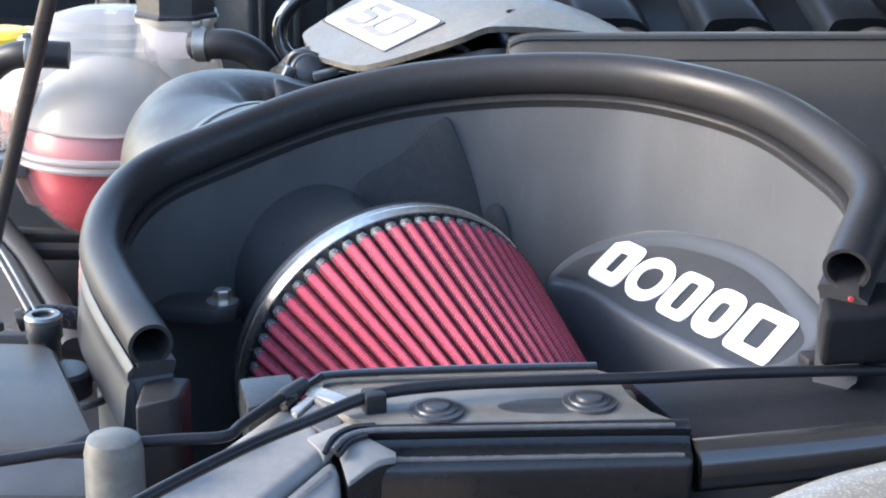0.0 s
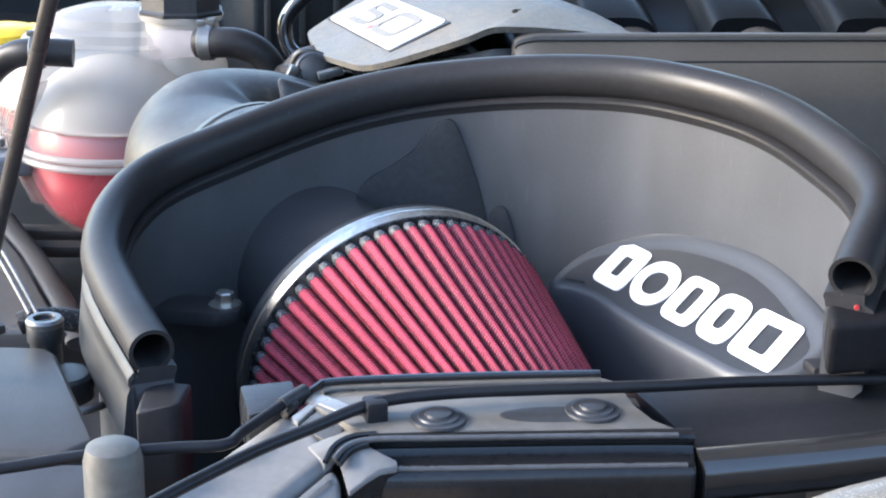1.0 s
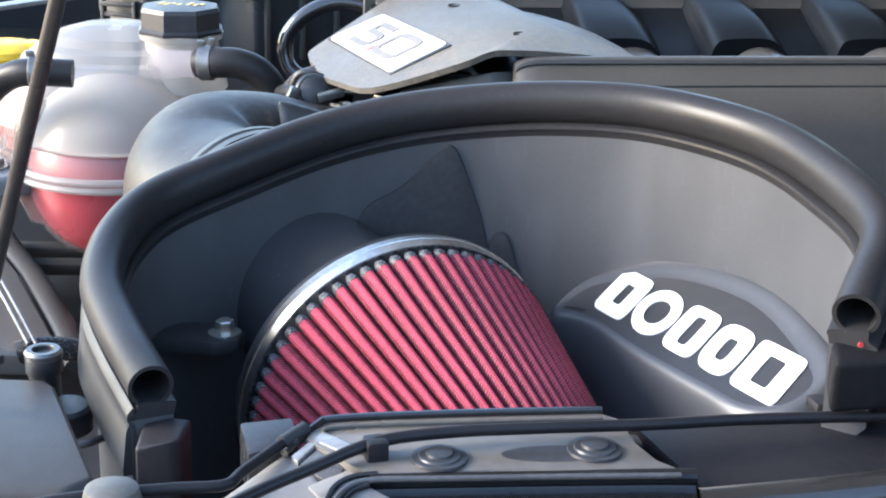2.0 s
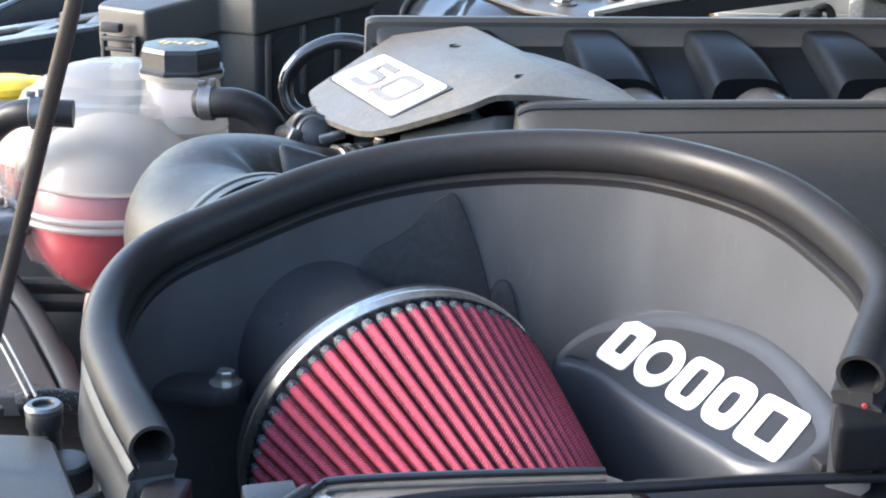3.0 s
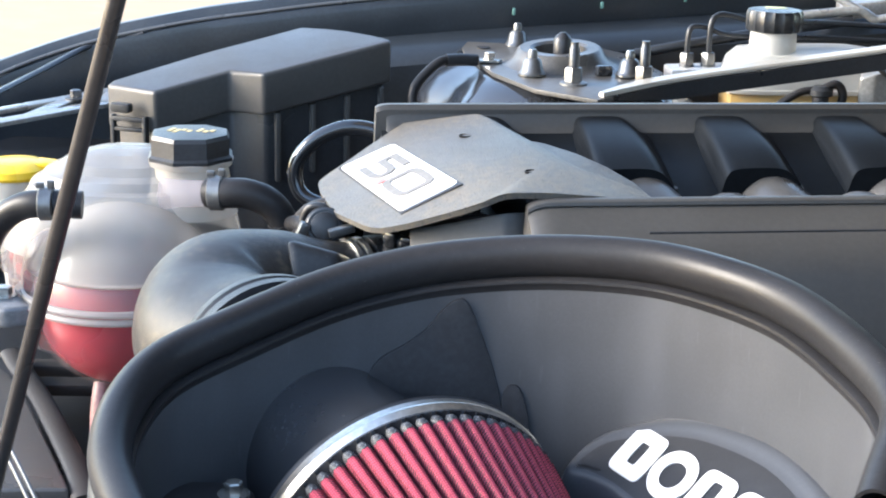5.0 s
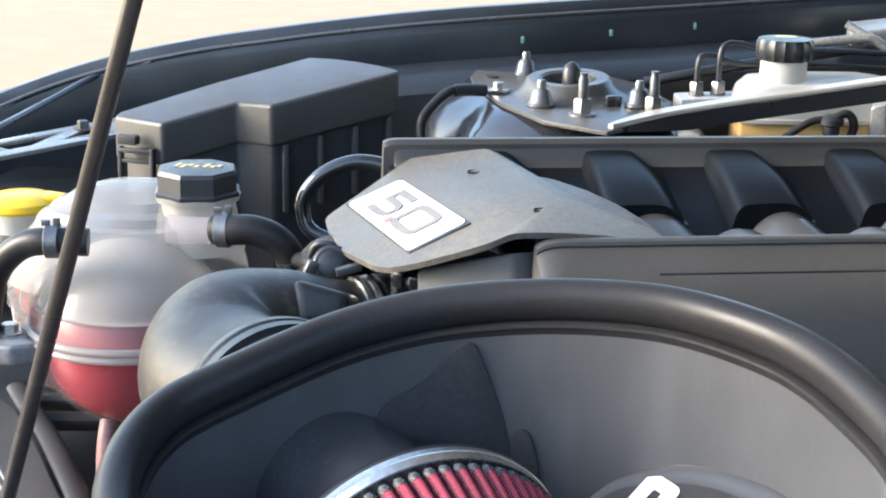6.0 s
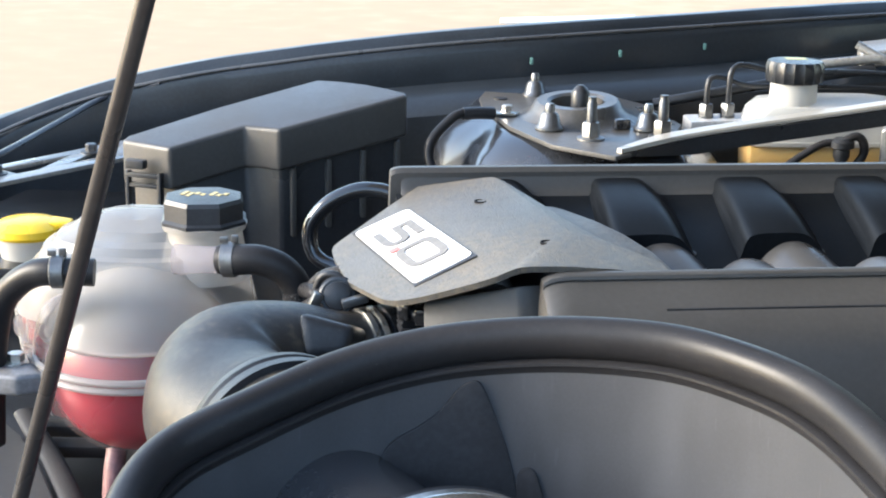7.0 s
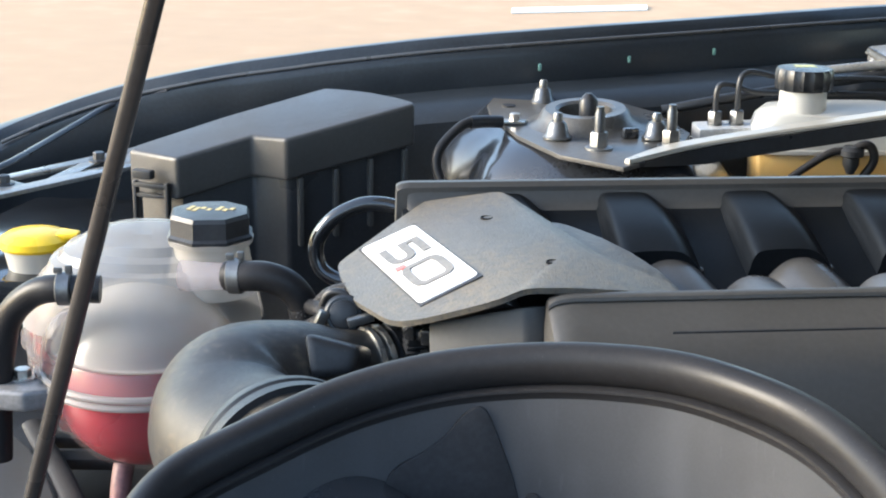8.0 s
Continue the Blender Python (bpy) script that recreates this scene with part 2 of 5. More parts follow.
def sweep(points, profile, step=5, closed_profile=True, caps=True, bm=None):
    """Moves a profile of (outward, up) along a path; outward is to the left of its way, level."""
    pts = spline(points, step)
    bm = bm or bmesh.new()
    rings = []
    for k, q in enumerate(pts):
        a = Vector(pts[min(k + 1, len(pts) - 1)][:3]) - Vector(pts[max(k - 1, 0)][:3])
        side = Vector((-a.y, a.x, 0)).normalized()
        prof = profile(k / (len(pts) - 1), Vector(q[:3])) if callable(profile) else profile
        rings.append([Vector(q[:3]) + side * o + Vector((0, 0, u)) for o, u in prof])
    return loft(bm, rings, closed_profile, (caps, caps))


def lathe(profile, at=(0, 0, 0), axis=(0, 0, 1), sides=32, bm=None, wave=None):
    """Turns (radius, height) about an axis through at."""
    bm = bm or bmesh.new()
    turn = Vector((0, 0, 1)).rotation_difference(Vector(axis)).to_matrix()
    rings = []
    for r, h in profile:
        rings.append([Vector(at) + turn @ Vector((max(r, 1e-5) * (wave(a) if wave else 1) * math.cos(a), max(r, 1e-5) * (wave(a) if wave else 1) * math.sin(a), h)) for a in (2 * math.pi * k / sides for k in range(sides))])
    return loft(bm, rings, True, (True, True))


def bevelled(bm, width, segments=2, angle=25.0):
    if width > 0:
        bm.normal_update()
        edges = [e for e in bm.edges if len(e.link_faces) == 2 and e.calc_face_angle(0.0) > radians(angle)]
        bmesh.ops.bevel(bm, geom=edges, offset=width, segments=segments, affect="EDGES", profile=0.6, clamp_overlap=True)
    return bm


def slab(top, depth, bevel=0.0015, down=(0, 0, -1), bm=None, segments=2):
    """A plate whose upper face has these corners."""
    own = bmesh.new()
    a = [own.verts.new(q) for q in top]
    b = [own.verts.new(Vector(q) + Vector(down) * depth) for q in top]
    own.faces.new(a)
    own.faces.new(b[::-1])
    for k in range(len(a)):
        j = (k + 1) % len(a)
        own.faces.new((a[j], a[k], b[k], b[j]))
    bmesh.ops.recalc_face_normals(own, faces=own.faces)
    bevelled(own, bevel, segments)
    if bm is None:
        return own
    me = bpy.data.meshes.new("tmp")
    own.to_mesh(me)
    own.free()
    bm.from_mesh(me)
    bpy.data.meshes.remove(me)
    return bm


def block(size, m, bevel=0.002, bm=None, segments=2):
    x, y, z = (v / 2 for v in size)
    top = [m @ Vector(q) for q in ((-x, -y, z), (x, -y, z), (x, y, z), (-x, y, z))]
    return slab(top, size[2], bevel, (m.to_3x3() @ Vector((0, 0, -1))).normalized(), bm, segments)


def hexnut(at, r, h, axis=(0, 0, 1), washer=1.45, bm=None):
    bm = lathe([(r * washer, 0), (r * washer, h * 0.12), (r * 1.1, h * 0.2)], at, axis, 20, bm)
    turn = Vector((0, 0, 1)).rotation_difference(Vector(axis)).to_matrix()
    rings = [[Vector(at) + turn @ Vector((rr * math.cos(k * math.pi / 3 + 0.3), rr * math.sin(k * math.pi / 3 + 0.3), hh)) for k in range(6)] for rr, hh in ((r, h * 0.15), (r, h * 0.9), (r * 0.86, h))]
    return loft(bm, rings)


U = Vector((math.cos(radians(10)), math.sin(radians(10)), 0))
V = Vector((-math.sin(radians(10)), math.cos(radians(10)), 0))

from mathutils.bvhtree import BVHTree

# ---- ground and distance ----
bm = bmesh.new()
bmesh.ops.create_grid(bm, x_segments=8, y_segments=8, size=600)
single("ground", bm, M_GROUND, (0, 0, 0), "sunlit warm peach paving reaching far away", "ground", kind="structure")
bm = slab([(0.06, 8.45, 0.012), (0.95, 8.77, 0.012), (0.96, 9.0, 0.012), (0.06, 8.67, 0.012)], 0.01, 0)
single("road_line", bm, M_LINE, (0.5, 8.7, 0.002), "short faded white painted line on the paving", "road marking")

# unseen plain wall, added behind the viewer to hold back low sky light
bm = slab([(-6.0, -4.2, 1.7), (9.0, -4.2, 1.7), (9.0, -3.9, 1.7), (-6.0, -3.9, 1.7)], 1.7, 0.01)
single("unseen_wall", bm, mat("unseen_wall_grey", (0.34, 0.35, 0.36), 0.85, size=3.0), (1.5, -4.05, 0.0), "unseen plain grey wall added behind the viewer", "wall", kind="structure")

# ---- car body round the bay ----
FENDER = [(-0.46, 0.46, 0.815), (-0.376, 0.530, 0.856), (-0.308, 0.550, 0.883), (-0.240, 0.560, 0.905), (-0.170, 0.565, 0.922), (-0.101, 0.568, 0.936), (-0.031, 0.570, 0.947), (0.037, 0.575, 0.957), (0.163, 0.585, 0.972), (0.311, 0.605, 0.984), (0.450, 0.640, 0.992), (0.594, 0.682, 1.000), (0.722, 0.736, 1.004), (0.95, 0.80, 1.012)]
fender = thing("fender", (0.2, 0.6, 0.0), "dark blue-black painted front wing with an inner gutter", "car wing", kind="structure")
skin = [(0.16, -0.55), (0.15, -0.16), (0.10, -0.035), (0.05, -0.006), (0.012, 0.0), (0.002, -0.001), (-0.003, -0.006), (-0.006, -0.014), (-0.022, -0.018), (-0.026, -0.014), (-0.030, -0.0125), (-0.034, -0.016), (-0.036, -0.024), (-0.036, -0.060), (0.10, -0.55)]
part("wing_panel", sweep(FENDER, skin, 5), M_BODY, fender)
seam_line = []
for q0, q1 in zip(FENDER[1:13], FENDER[2:14]):
    run = Vector(q1) - Vector(q0)
    side = Vector((-run.y, run.x, 0)).normalized()
    seam_line.append(tuple(Vector(q0) - side * 0.031 + Vector((0, 0, -0.0115))))
part("gutter_seal", tube(seam_line, 0.0024, 8, 5), M_SATIN, fender, "grey rubber seal along the gutter")
apron = [(-0.036, -0.058), (-0.060, -0.062), (-0.085, -0.070), (-0.098, -0.085), (-0.10, -0.30), (-0.09, -0.30), (-0.03, -0.07)]
part("inner_apron", sweep(FENDER[6:], apron, 5), M_BODY, fender)
for x, y, z in ((0.277, 0.548, 0.944), (0.384, 0.580, 0.951), (0.488, 0.613, 0.958), (0.589, 0.646, 0.966)):
    part("panel_clip", block((0.004, 0.005, 0.008), pose(x, y, z), 0.001), mat("green_clip", (0.10, 0.22, 0.20), 0.5) if not bpy.data.materials.get("green_clip") else bpy.data.materials["green_clip"], fender)
bm = slab([(-0.9, -1.0, 0.60), (1.1, -1.0, 0.60), (1.1, 0.75, 0.60), (-0.9, 0.75, 0.60)], 0.03, 0)
single("undertray", bm, M_BLACK, (0, 0, 0.57), "black plastic tray closing the bay below", "undertray", kind="structure")
bm = slab([(0.80, -0.85, 0.98), (0.86, -0.85, 0.98), (0.86, 0.62, 0.975), (0.80, 0.62, 0.975)], 0.42, 0.004)
single("firewall", bm, M_BLACK, (0.83, 0, 0.56), "black bulkhead at the rear of the bay", "bulkhead", kind="structure")
cowl = thing("cowl", (0.66, 0.6, 0.9), "grey cowl end piece beside the wing", "cowl", kind="structure")
part("cowl_corner", slab([(0.672, 0.59, 0.957), (0.74, 0.60, 0.966), (0.75, 0.66, 0.972), (0.68, 0.65, 0.964)], 0.02, 0.005, segments=3), M_EDGE, cowl)
part("cowl_tube", tube([(0.60, 0.555, 0.946), (0.625, 0.55, 0.950), (0.675, 0.55, 0.956), (0.691, 0.55, 0.956), (0.707, 0.55, 0.947), (0.722, 0.55, 0.949), (0.76, 0.55, 0.955)], 0.0055), M_EDGE, cowl)
part("cowl_tube", tube([(0.660, 0.56, 0.972), (0.675, 0.555, 0.964), (0.690, 0.55, 0.957)], 0.005), M_EDGE, cowl)
bracket = thing("side_bracket", (0.67, 0.37, 0.84), "grey cast bracket beside the reservoir", "bracket")
part("bracket_body", slab([(0.652, 0.362, 0.908), (0.668, 0.358, 0.914), (0.70, 0.366, 0.918), (0.70, 0.40, 0.918), (0.66, 0.39, 0.910)], 0.07, 0.004, segments=3), M_EDGE, bracket)
part("bracket_ring", tube([(0.666, 0.357, 0.930), (0.670, 0.355, 0.920), (0.682, 0.355, 0.912), (0.70, 0.356, 0.908)], 0.003), M_NUT, bracket)

# raised bonnet over the bay
bm = slab([(0.86, -0.74, 1.03), (0.98, 0.66, 1.05), (0.10, 0.56, 1.98), (-0.02, -0.66, 1.96)], 0.03, 0.006)
single("bonnet", bm, mat("bonnet_lining", (0.025, 0.025, 0.027), 0.7), (0.9, 0.0, 1.03), "raised dark bonnet lining over the engine bay", "bonnet", kind="structure")

# front crossmember
rail = thing("front_rail", (-0.25, 0.33, 0.84), "silver-grey metal front crossmember with bolts", "crossmember", kind="structure")
N0, N1, F0, F1 = Vector((-0.300, 0.190, 0.850)), Vector((-0.160, 0.378, 0.853)), Vector((-0.345, 0.245, 0.850)), Vector((-0.186, 0.470, 0.853))


def on_rail(s_, t_):
    return N0.lerp(N1, s_).lerp(F0.lerp(F1, s_), t_)


for name, quad in (("near_bar", ((0, 0), (1, 0), (1, 0.30), (0, 0.30))), ("far_bar", ((0, 0.76), (1, 0.76), (1, 1), (0, 1))), ("end_plate", ((0, 0.30), (0.36, 0.30), (0.30, 0.76), (0, 0.76))), ("web", ((0.47, 0.30), (0.64, 0.30), (0.80, 0.76), (0.66, 0.76))), ("end_plate", ((0.86, 0.30), (1, 0.30), (1, 0.76), (0.92, 0.76)))):
    part(name, slab([on_rail(*c_) for c_ in quad], 0.005 if "bar" in name else 0.004, 0.001), M_EDGE, rail)
for s_, t_ in ((0.27, 0.50), (0.76, 0.66)):
    part("rail_bolt", hexnut(on_rail(s_, t_), 0.0066, 0.010, washer=1.8), M_DARKSTEEL, rail)
part("upper_bar", tube([(-0.325, 0.19, 0.858), (-0.2924, 0.2927, 0.865), (-0.2825, 0.3351, 0.868), (-0.2643, 0.4577, 0.876), (-0.235, 0.53, 0.890), (-0.17, 0.535, 0.908)], 0.0048, flat=0.6), M_FRAME, rail)
part("lower_pan", slab([(-0.36, 0.10, 0.80), (-0.12, 0.10, 0.80), (-0.08, 0.42, 0.80), (-0.30, 0.42, 0.80)], 0.02, 0.003), M_GLOSS, rail)

# ---- fuse box ----
fuse = thing("fuse_box", (0.03, 0.33, 0.74), "black plastic fuse box with a stepped lid", "fuse box")
LID = [(-0.1498, 0.2852, 0.8886), (-0.0914, 0.2526, 0.8885), (-0.0207, 0.295, 0.9059), (0.0183, 0.2768, 0.9066), (0.1466, 0.3406, 0.9353), (0.1430, 0.3490, 0.9365), (0.1229, 0.3661, 0.938), (0.0962, 0.3849, 0.9388), (0.0695, 0.3992, 0.9387), (0.0394, 0.4111, 0.9377), (-0.0608, 0.3553, 0.914), (-0.1457, 0.297, 0.8916)]
part("lid", slab(LID, 0.045, 0.005, segments=4), M_FUSE, fuse)
inner = [(-0.140, 0.290, 0.850), (-0.088, 0.262, 0.850), (-0.021, 0.304, 0.862), (0.018, 0.288, 0.864), (0.138, 0.346, 0.892), (0.118, 0.362, 0.90), (0.040, 0.402, 0.897), (-0.11, 0.33, 0.86)]
part("body", slab(inner, 0.25, 0.004), M_BLACK, fuse)
for k in range(4):
    a = Vector((0.030, 0.292, 0.846)).lerp(Vector((0.135, 0.343, 0.868)), k / 3.0)
    part("rib", block((0.006, 0.010, 0.075), Matrix.Translation(a + Vector((0, 0, -0.02))) @ Matrix.Rotation(radians(26), 4, "Z"), 0.002), M_FUSE, fuse)
latch = part("latch", block((0.040, 0.008, 0.005), pose(-0.121, 0.258, 0.858, 0, 0, -16), 0.0015), M_BLACK, fuse)
part("latch_hook", block((0.023, 0.010, 0.010), pose(-0.128, 0.258, 0.870, 0, 0, -16), 0.003, segments=3), M_BLACK, latch)
part("latch_bar", block((0.036, 0.006, 0.004), pose(-0.120, 0.258, 0.847, 0, 0, -16), 0.001), M_BLACK, latch)
for dx in (-0.018, 0.018):
    part("latch_leg", block((0.0045, 0.008, 0.056), pose(-0.120 + dx, 0.258 - 0.29 * dx, 0.834, 0, 0, -16), 0.0015), M_BLACK, latch)
for k in range(4):
    q = Vector((0.010, 0.337, 0.9180)) + Vector((0.0115 * k, 0.0058 * k, 0.0026 * k))
    part("embossed_mark", slab([q, q + Vector((0.008, 0.004, 0.0018)), q + Vector((0.000, 0.018, 0.0039)), q + Vector((-0.008, 0.014, 0.0021))], 0.0022, 0.0006), M_BLACK, fuse)

# ---- strut tower ----
tower = thing("strut_tower", (0.31, 0.42, 0.75), "black painted strut tower with a bolted steel top plate", "strut tower")
PLATE = [(0.362, 0.200, 0.905), (0.418, 0.262, 0.907), (0.44, 0.36, 0.908), (0.41, 0.47, 0.909), (0.35, 0.55, 0.910), (0.285, 0.562, 0.911), (0.245, 0.561, 0.911), (0.2240, 0.530, 0.911), (0.2180, 0.480, 0.910), (0.2230, 0.435, 0.909), (0.2400, 0.375, 0.909), (0.2560, 0.318, 0.909), (0.300, 0.238, 0.907)]
rim_line = [Vector(q) for q in spline([(x, max(y, 0.272), z) for x, y, z in PLATE], 4, True)]
rings = []
for out, drop in ((0.078, 0.31), (0.060, 0.12), (0.052, 0.075), (0.044, 0.050), (0.032, 0.030), (0.016, 0.0150), (0.004, 0.0075), (-0.010, 0.0055), (-0.05, 0.0055)):
    ring = []
    for q in rim_line:
        away = Vector((q.x - 0.32, q.y - 0.40, 0)).normalized()
        a = math.atan2(away.y, away.x)
        press = 1.0 + 0.22 * math.cos(6 * a + 0.8) * min(1.0, drop / 0.04)
        ring.append(q + away * (out * press if out > 0 else out) - Vector((0, 0, drop * (1.0 - 0.45 * max(0.0, -0.75 * away.x + 0.66 * away.y) ** 2))))
    rings.append(ring)
part("dome", loft(bmesh.new(), rings), M_DOME, tower, sharp=70)
part("top_plate", slab(PLATE, 0.005, 0.0015), M_PLATE, tower)
part("bearing_ring", lathe([(0.074, 0), (0.063, 0.0025), (0.0545, 0.008), (0.0495, 0.014), (0.0468, 0.0190), (0.0435, 0.0215), (0.0325, 0.0215), (0.0290, 0.0190), (0.0278, 0.004), (0.0, 0.003)], (0.3286, 0.3751, 0.908), (-0.03, -0.08, 1), sides=56), M_PLATE, tower)
part("hole_shade", lathe([(0.0276, 0), (0.0276, 0.001)], (0.3286, 0.3748, 0.9125), (-0.03, -0.08, 1), sides=30), M_WIRE, tower)
part("plate_boss", block((0.018, 0.010, 0.012), pose(0.374, 0.325, 0.913, 0, 0, 18), 0.003, segments=3), M_DOME, tower)
part("centre_rod", lathe([(0.010, 0), (0.010, 0.016), (0.0075, 0.020), (0.003, 0.024)], (0.331, 0.372, 0.922)), M_FRAME, tower)
for x, y in ((0.282, 0.508), (0.298, 0.310), (0.401, 0.322)):
    nut = part("cone_nut", lathe([(0.0150, 0), (0.0150, 0.002), (0.0120, 0.005), (0.0098, 0.015), (0.0070, 0.018)], (x, y, 0.909), sides=14), M_NUT, tower)
    part("stud_tip", lathe([(0.0052, 0), (0.0052, 0.007), (0.004, 0.010)], (x, y, 0.926), sides=12), M_NUT, nut)
for x, y in ((0.340, 0.270), (0.414, 0.291)):
    nut = part("flange_nut", hexnut((x, y, 0.907), 0.0095, 0.018, washer=1.5), M_NUT, tower)
    part("long_stud", lathe([(0.0053, 0), (0.0053, 0.026), (0.0042, 0.028), (0.0042, 0.033)], (x, y, 0.918), sides=14), M_DARKSTEEL, nut)
part("plate_hole", lathe([(0.008, 0), (0.008, 0.0012)], (0.2427, 0.4738, 0.9105), sides=20), M_WIRE, tower)
cable = thing("ground_cable", (0.21, 0.33, 0.86), "black ground cable with a ring terminal bolted to the tower", "cable")
part("cable_run", tube([(0.232, 0.362, 0.914), (0.215, 0.353, 0.9155), (0.200, 0.345, 0.9145), (0.186, 0.338, 0.904), (0.173, 0.33, 0.888), (0.171, 0.325, 0.872), (0.177, 0.318, 0.855), (0.19, 0.30, 0.82)], 0.0052), M_RUBBER, cable)
part("crimp_sleeve", tube([(0.238, 0.365, 0.9135), (0.222, 0.357, 0.915), (0.205, 0.348, 0.9152)], 0.0068), M_BLACK, cable)
part("terminal", slab([(0.232, 0.368, 0.9135), (0.262, 0.372, 0.9125), (0.266, 0.386, 0.9125), (0.236, 0.384, 0.9135)], 0.003, 0.001), M_ZINC, cable)
part("terminal_bolt", hexnut((0.252, 0.377, 0.912), 0.006, 0.009), M_ZINC, cable)

# strut brace
brace = thing("strut_brace", (0.5, 0.28, 0.9), "flat aluminium strut brace with a dark lower edge", "strut brace")
part("bar", sweep([(0.366, 0.214, 0.908), (0.42, 0.262, 0.914), (0.50, 0.290, 0.924), (0.60, 0.316, 0.936), (0.80, 0.362, 0.962)], lambda f, q: [(o_ * min(1.0, 0.3 + 3.2 * f), u_) for o_, u_ in ((-0.0110, 0.0), (-0.0095, 0.0020), (0.0085, 0.0020), (0.0110, 0.0), (0.0110, -0.0025), (-0.0110, -0.0025))], 6), M_BRACE, brace)
part("lower_edge", sweep([(0.372, 0.218, 0.905), (0.42, 0.262, 0.910), (0.50, 0.290, 0.920), (0.60, 0.316, 0.932), (0.80, 0.362, 0.958)], lambda f, q: [(o_ * min(1.0, 0.3 + 3.2 * f), u_ * min(1.0, 0.15 + 2.6 * f)) for o_, u_ in ((-0.0115, 0.0), (0.0105, 0.0), (0.0105, -0.010), (-0.0115, -0.0165))], 6), M_BLACK, brace)

# ---- brake reservoir ----
brake = thing("brake_reservoir", (0.58, 0.43, 0.84), "white brake fluid reservoir half full of amber fluid", "reservoir")
up = [(0.515, 0.400), (0.53, 0.375), (0.66, 0.39), (0.70, 0.42), (0.70, 0.49), (0.66, 0.50), (0.54, 0.48), (0.515, 0.455)]


def ringed(z, grow, pts=up):
    cx, cy = 0.605, 0.435
    return [(cx + (x - cx) * grow, cy + (y - cy) * grow, z) for x, y, *_ in spline([(x, y, 0) for x, y in pts], 4, True)]


part("upper_shell", loft(bmesh.new(), [ringed(0.887, 1.0), ringed(0.902, 1.0), ringed(0.915, 0.95), ringed(0.924, 0.84), ringed(0.928, 0.60)]), M_MILKY2, brake)
part("seam", loft(bmesh.new(), [ringed(0.883, 1.0), ringed(0.884, 1.03), ringed(0.888, 1.03), ringed(0.889, 1.0)]), M_MILKY2, brake)
part("fluid", loft(bmesh.new(), [ringed(0.80, 0.93), ringed(0.876, 0.975), ringed(0.8785, 0.90)]), M_AMBER, brake)
part("lower_shell", loft(bmesh.new(), [ringed(0.79, 0.96), ringed(0.84, 0.985), ringed(0.884, 1.0)]), M_PALE, brake)
part("neck", lathe([(0.026, 0), (0.025, 0.026)], (0.565, 0.415, 0.925)), M_MILKY2, brake)
cap = part("cap", lathe([(0.029, 0), (0.031, 0.003), (0.031, 0.019), (0.029, 0.023), (0.012, 0.025)], (0.565, 0.415, 0.949), sides=72, wave=lambda a: 1 + 0.02 * (1 if math.cos(18 * a) > 0.2 else -1)), M_BLACK, brake, "black ribbed cap")
part("cap_print", slab([(0.555, 0.407, 0.9742), (0.577, 0.409, 0.9742), (0.575, 0.423, 0.9742), (0.553, 0.421, 0.9742)], 0.0006, 0), mat("pale_yellow_print", (0.55, 0.52, 0.16), 0.5), cap)
part("sensor", lathe([(0.004, 0), (0.009, 0.010), (0.009, 0.018), (0.013, 0.020), (0.013, 0.026), (0.008, 0.030)], (0.612, 0.362, 0.868), sides=16), M_BLACK, brake)
lead = tube([(0.608, 0.362, 0.893), (0.592, 0.362, 0.891), (0.575, 0.361, 0.881), (0.551, 0.360, 0.863), (0.53, 0.355, 0.845), (0.50, 0.35, 0.82)], 0.0042)
single("sensor_lead", lead, M_RUBBER, (0.56, 0.355, 0.81), "thin black sensor lead in front of the reservoir", "cable")
single("sensor_lead", tube([(0.614, 0.362, 0.894), (0.626, 0.362, 0.900), (0.634, 0.362, 0.894), (0.635, 0.362, 0.880), (0.624, 0.362, 0.862), (0.61, 0.36, 0.84)], 0.0048), M_RUBBER, (0.63, 0.36, 0.82), "short looped black lead beside the sensor", "cable")

hyd = thing("hydraulic_block", (0.48, 0.44, 0.86), "aluminium block with two brake line fittings", "hydraulic block")
part("block_body", slab([(0.455, 0.41, 0.902), (0.535, 0.425, 0.904), (0.53, 0.47, 0.904), (0.45, 0.455, 0.902)], 0.018, 0.003), M_ALU, hyd)
for (x, y, z), pts in (((0.474, 0.436, 0.902), [(0.474, 0.436, 0.915), (0.474, 0.437, 0.938), (0.479, 0.440, 0.947), (0.495, 0.445, 0.946), (0.52, 0.45, 0.938), (0.58, 0.47, 0.935), (0.66, 0.50, 0.93), (0.75, 0.52, 0.925)]), ((0.498, 0.438, 0.903), [(0.498, 0.438, 0.918), (0.499, 0.440, 0.950), (0.506, 0.445, 0.960), (0.52, 0.45, 0.960), (0.56, 0.46, 0.952), (0.64, 0.50, 0.948), (0.75, 0.53, 0.94)])):
    fit_ob = part("line_fitting", hexnut((x, y, z), 0.0082, 0.016, washer=1.0), M_NUT, hyd)
    part("brake_line", tube(pts, 0.0032, 10), M_BLACK, hyd)
single("bay_pipe", tube([(0.42, 0.50, 0.905), (0.48, 0.50, 0.918), (0.56, 0.52, 0.930), (0.68, 0.55, 0.945)], 0.006), M_BLACK, (0.5, 0.5, 0.9), "black pipe running along the inner apron", "pipe")

# ---- engine cover ----
engine = thing("engine_cover", (0.36, -0.1, 0.78), "grey and black plastic engine cover with moulded runners", "engine cover")


def on_car(x0, y0, du, dv, z):
    q = Vector((x0, y0, 0)) + U * du + V * dv
    return Vector((q.x, q.y, z))


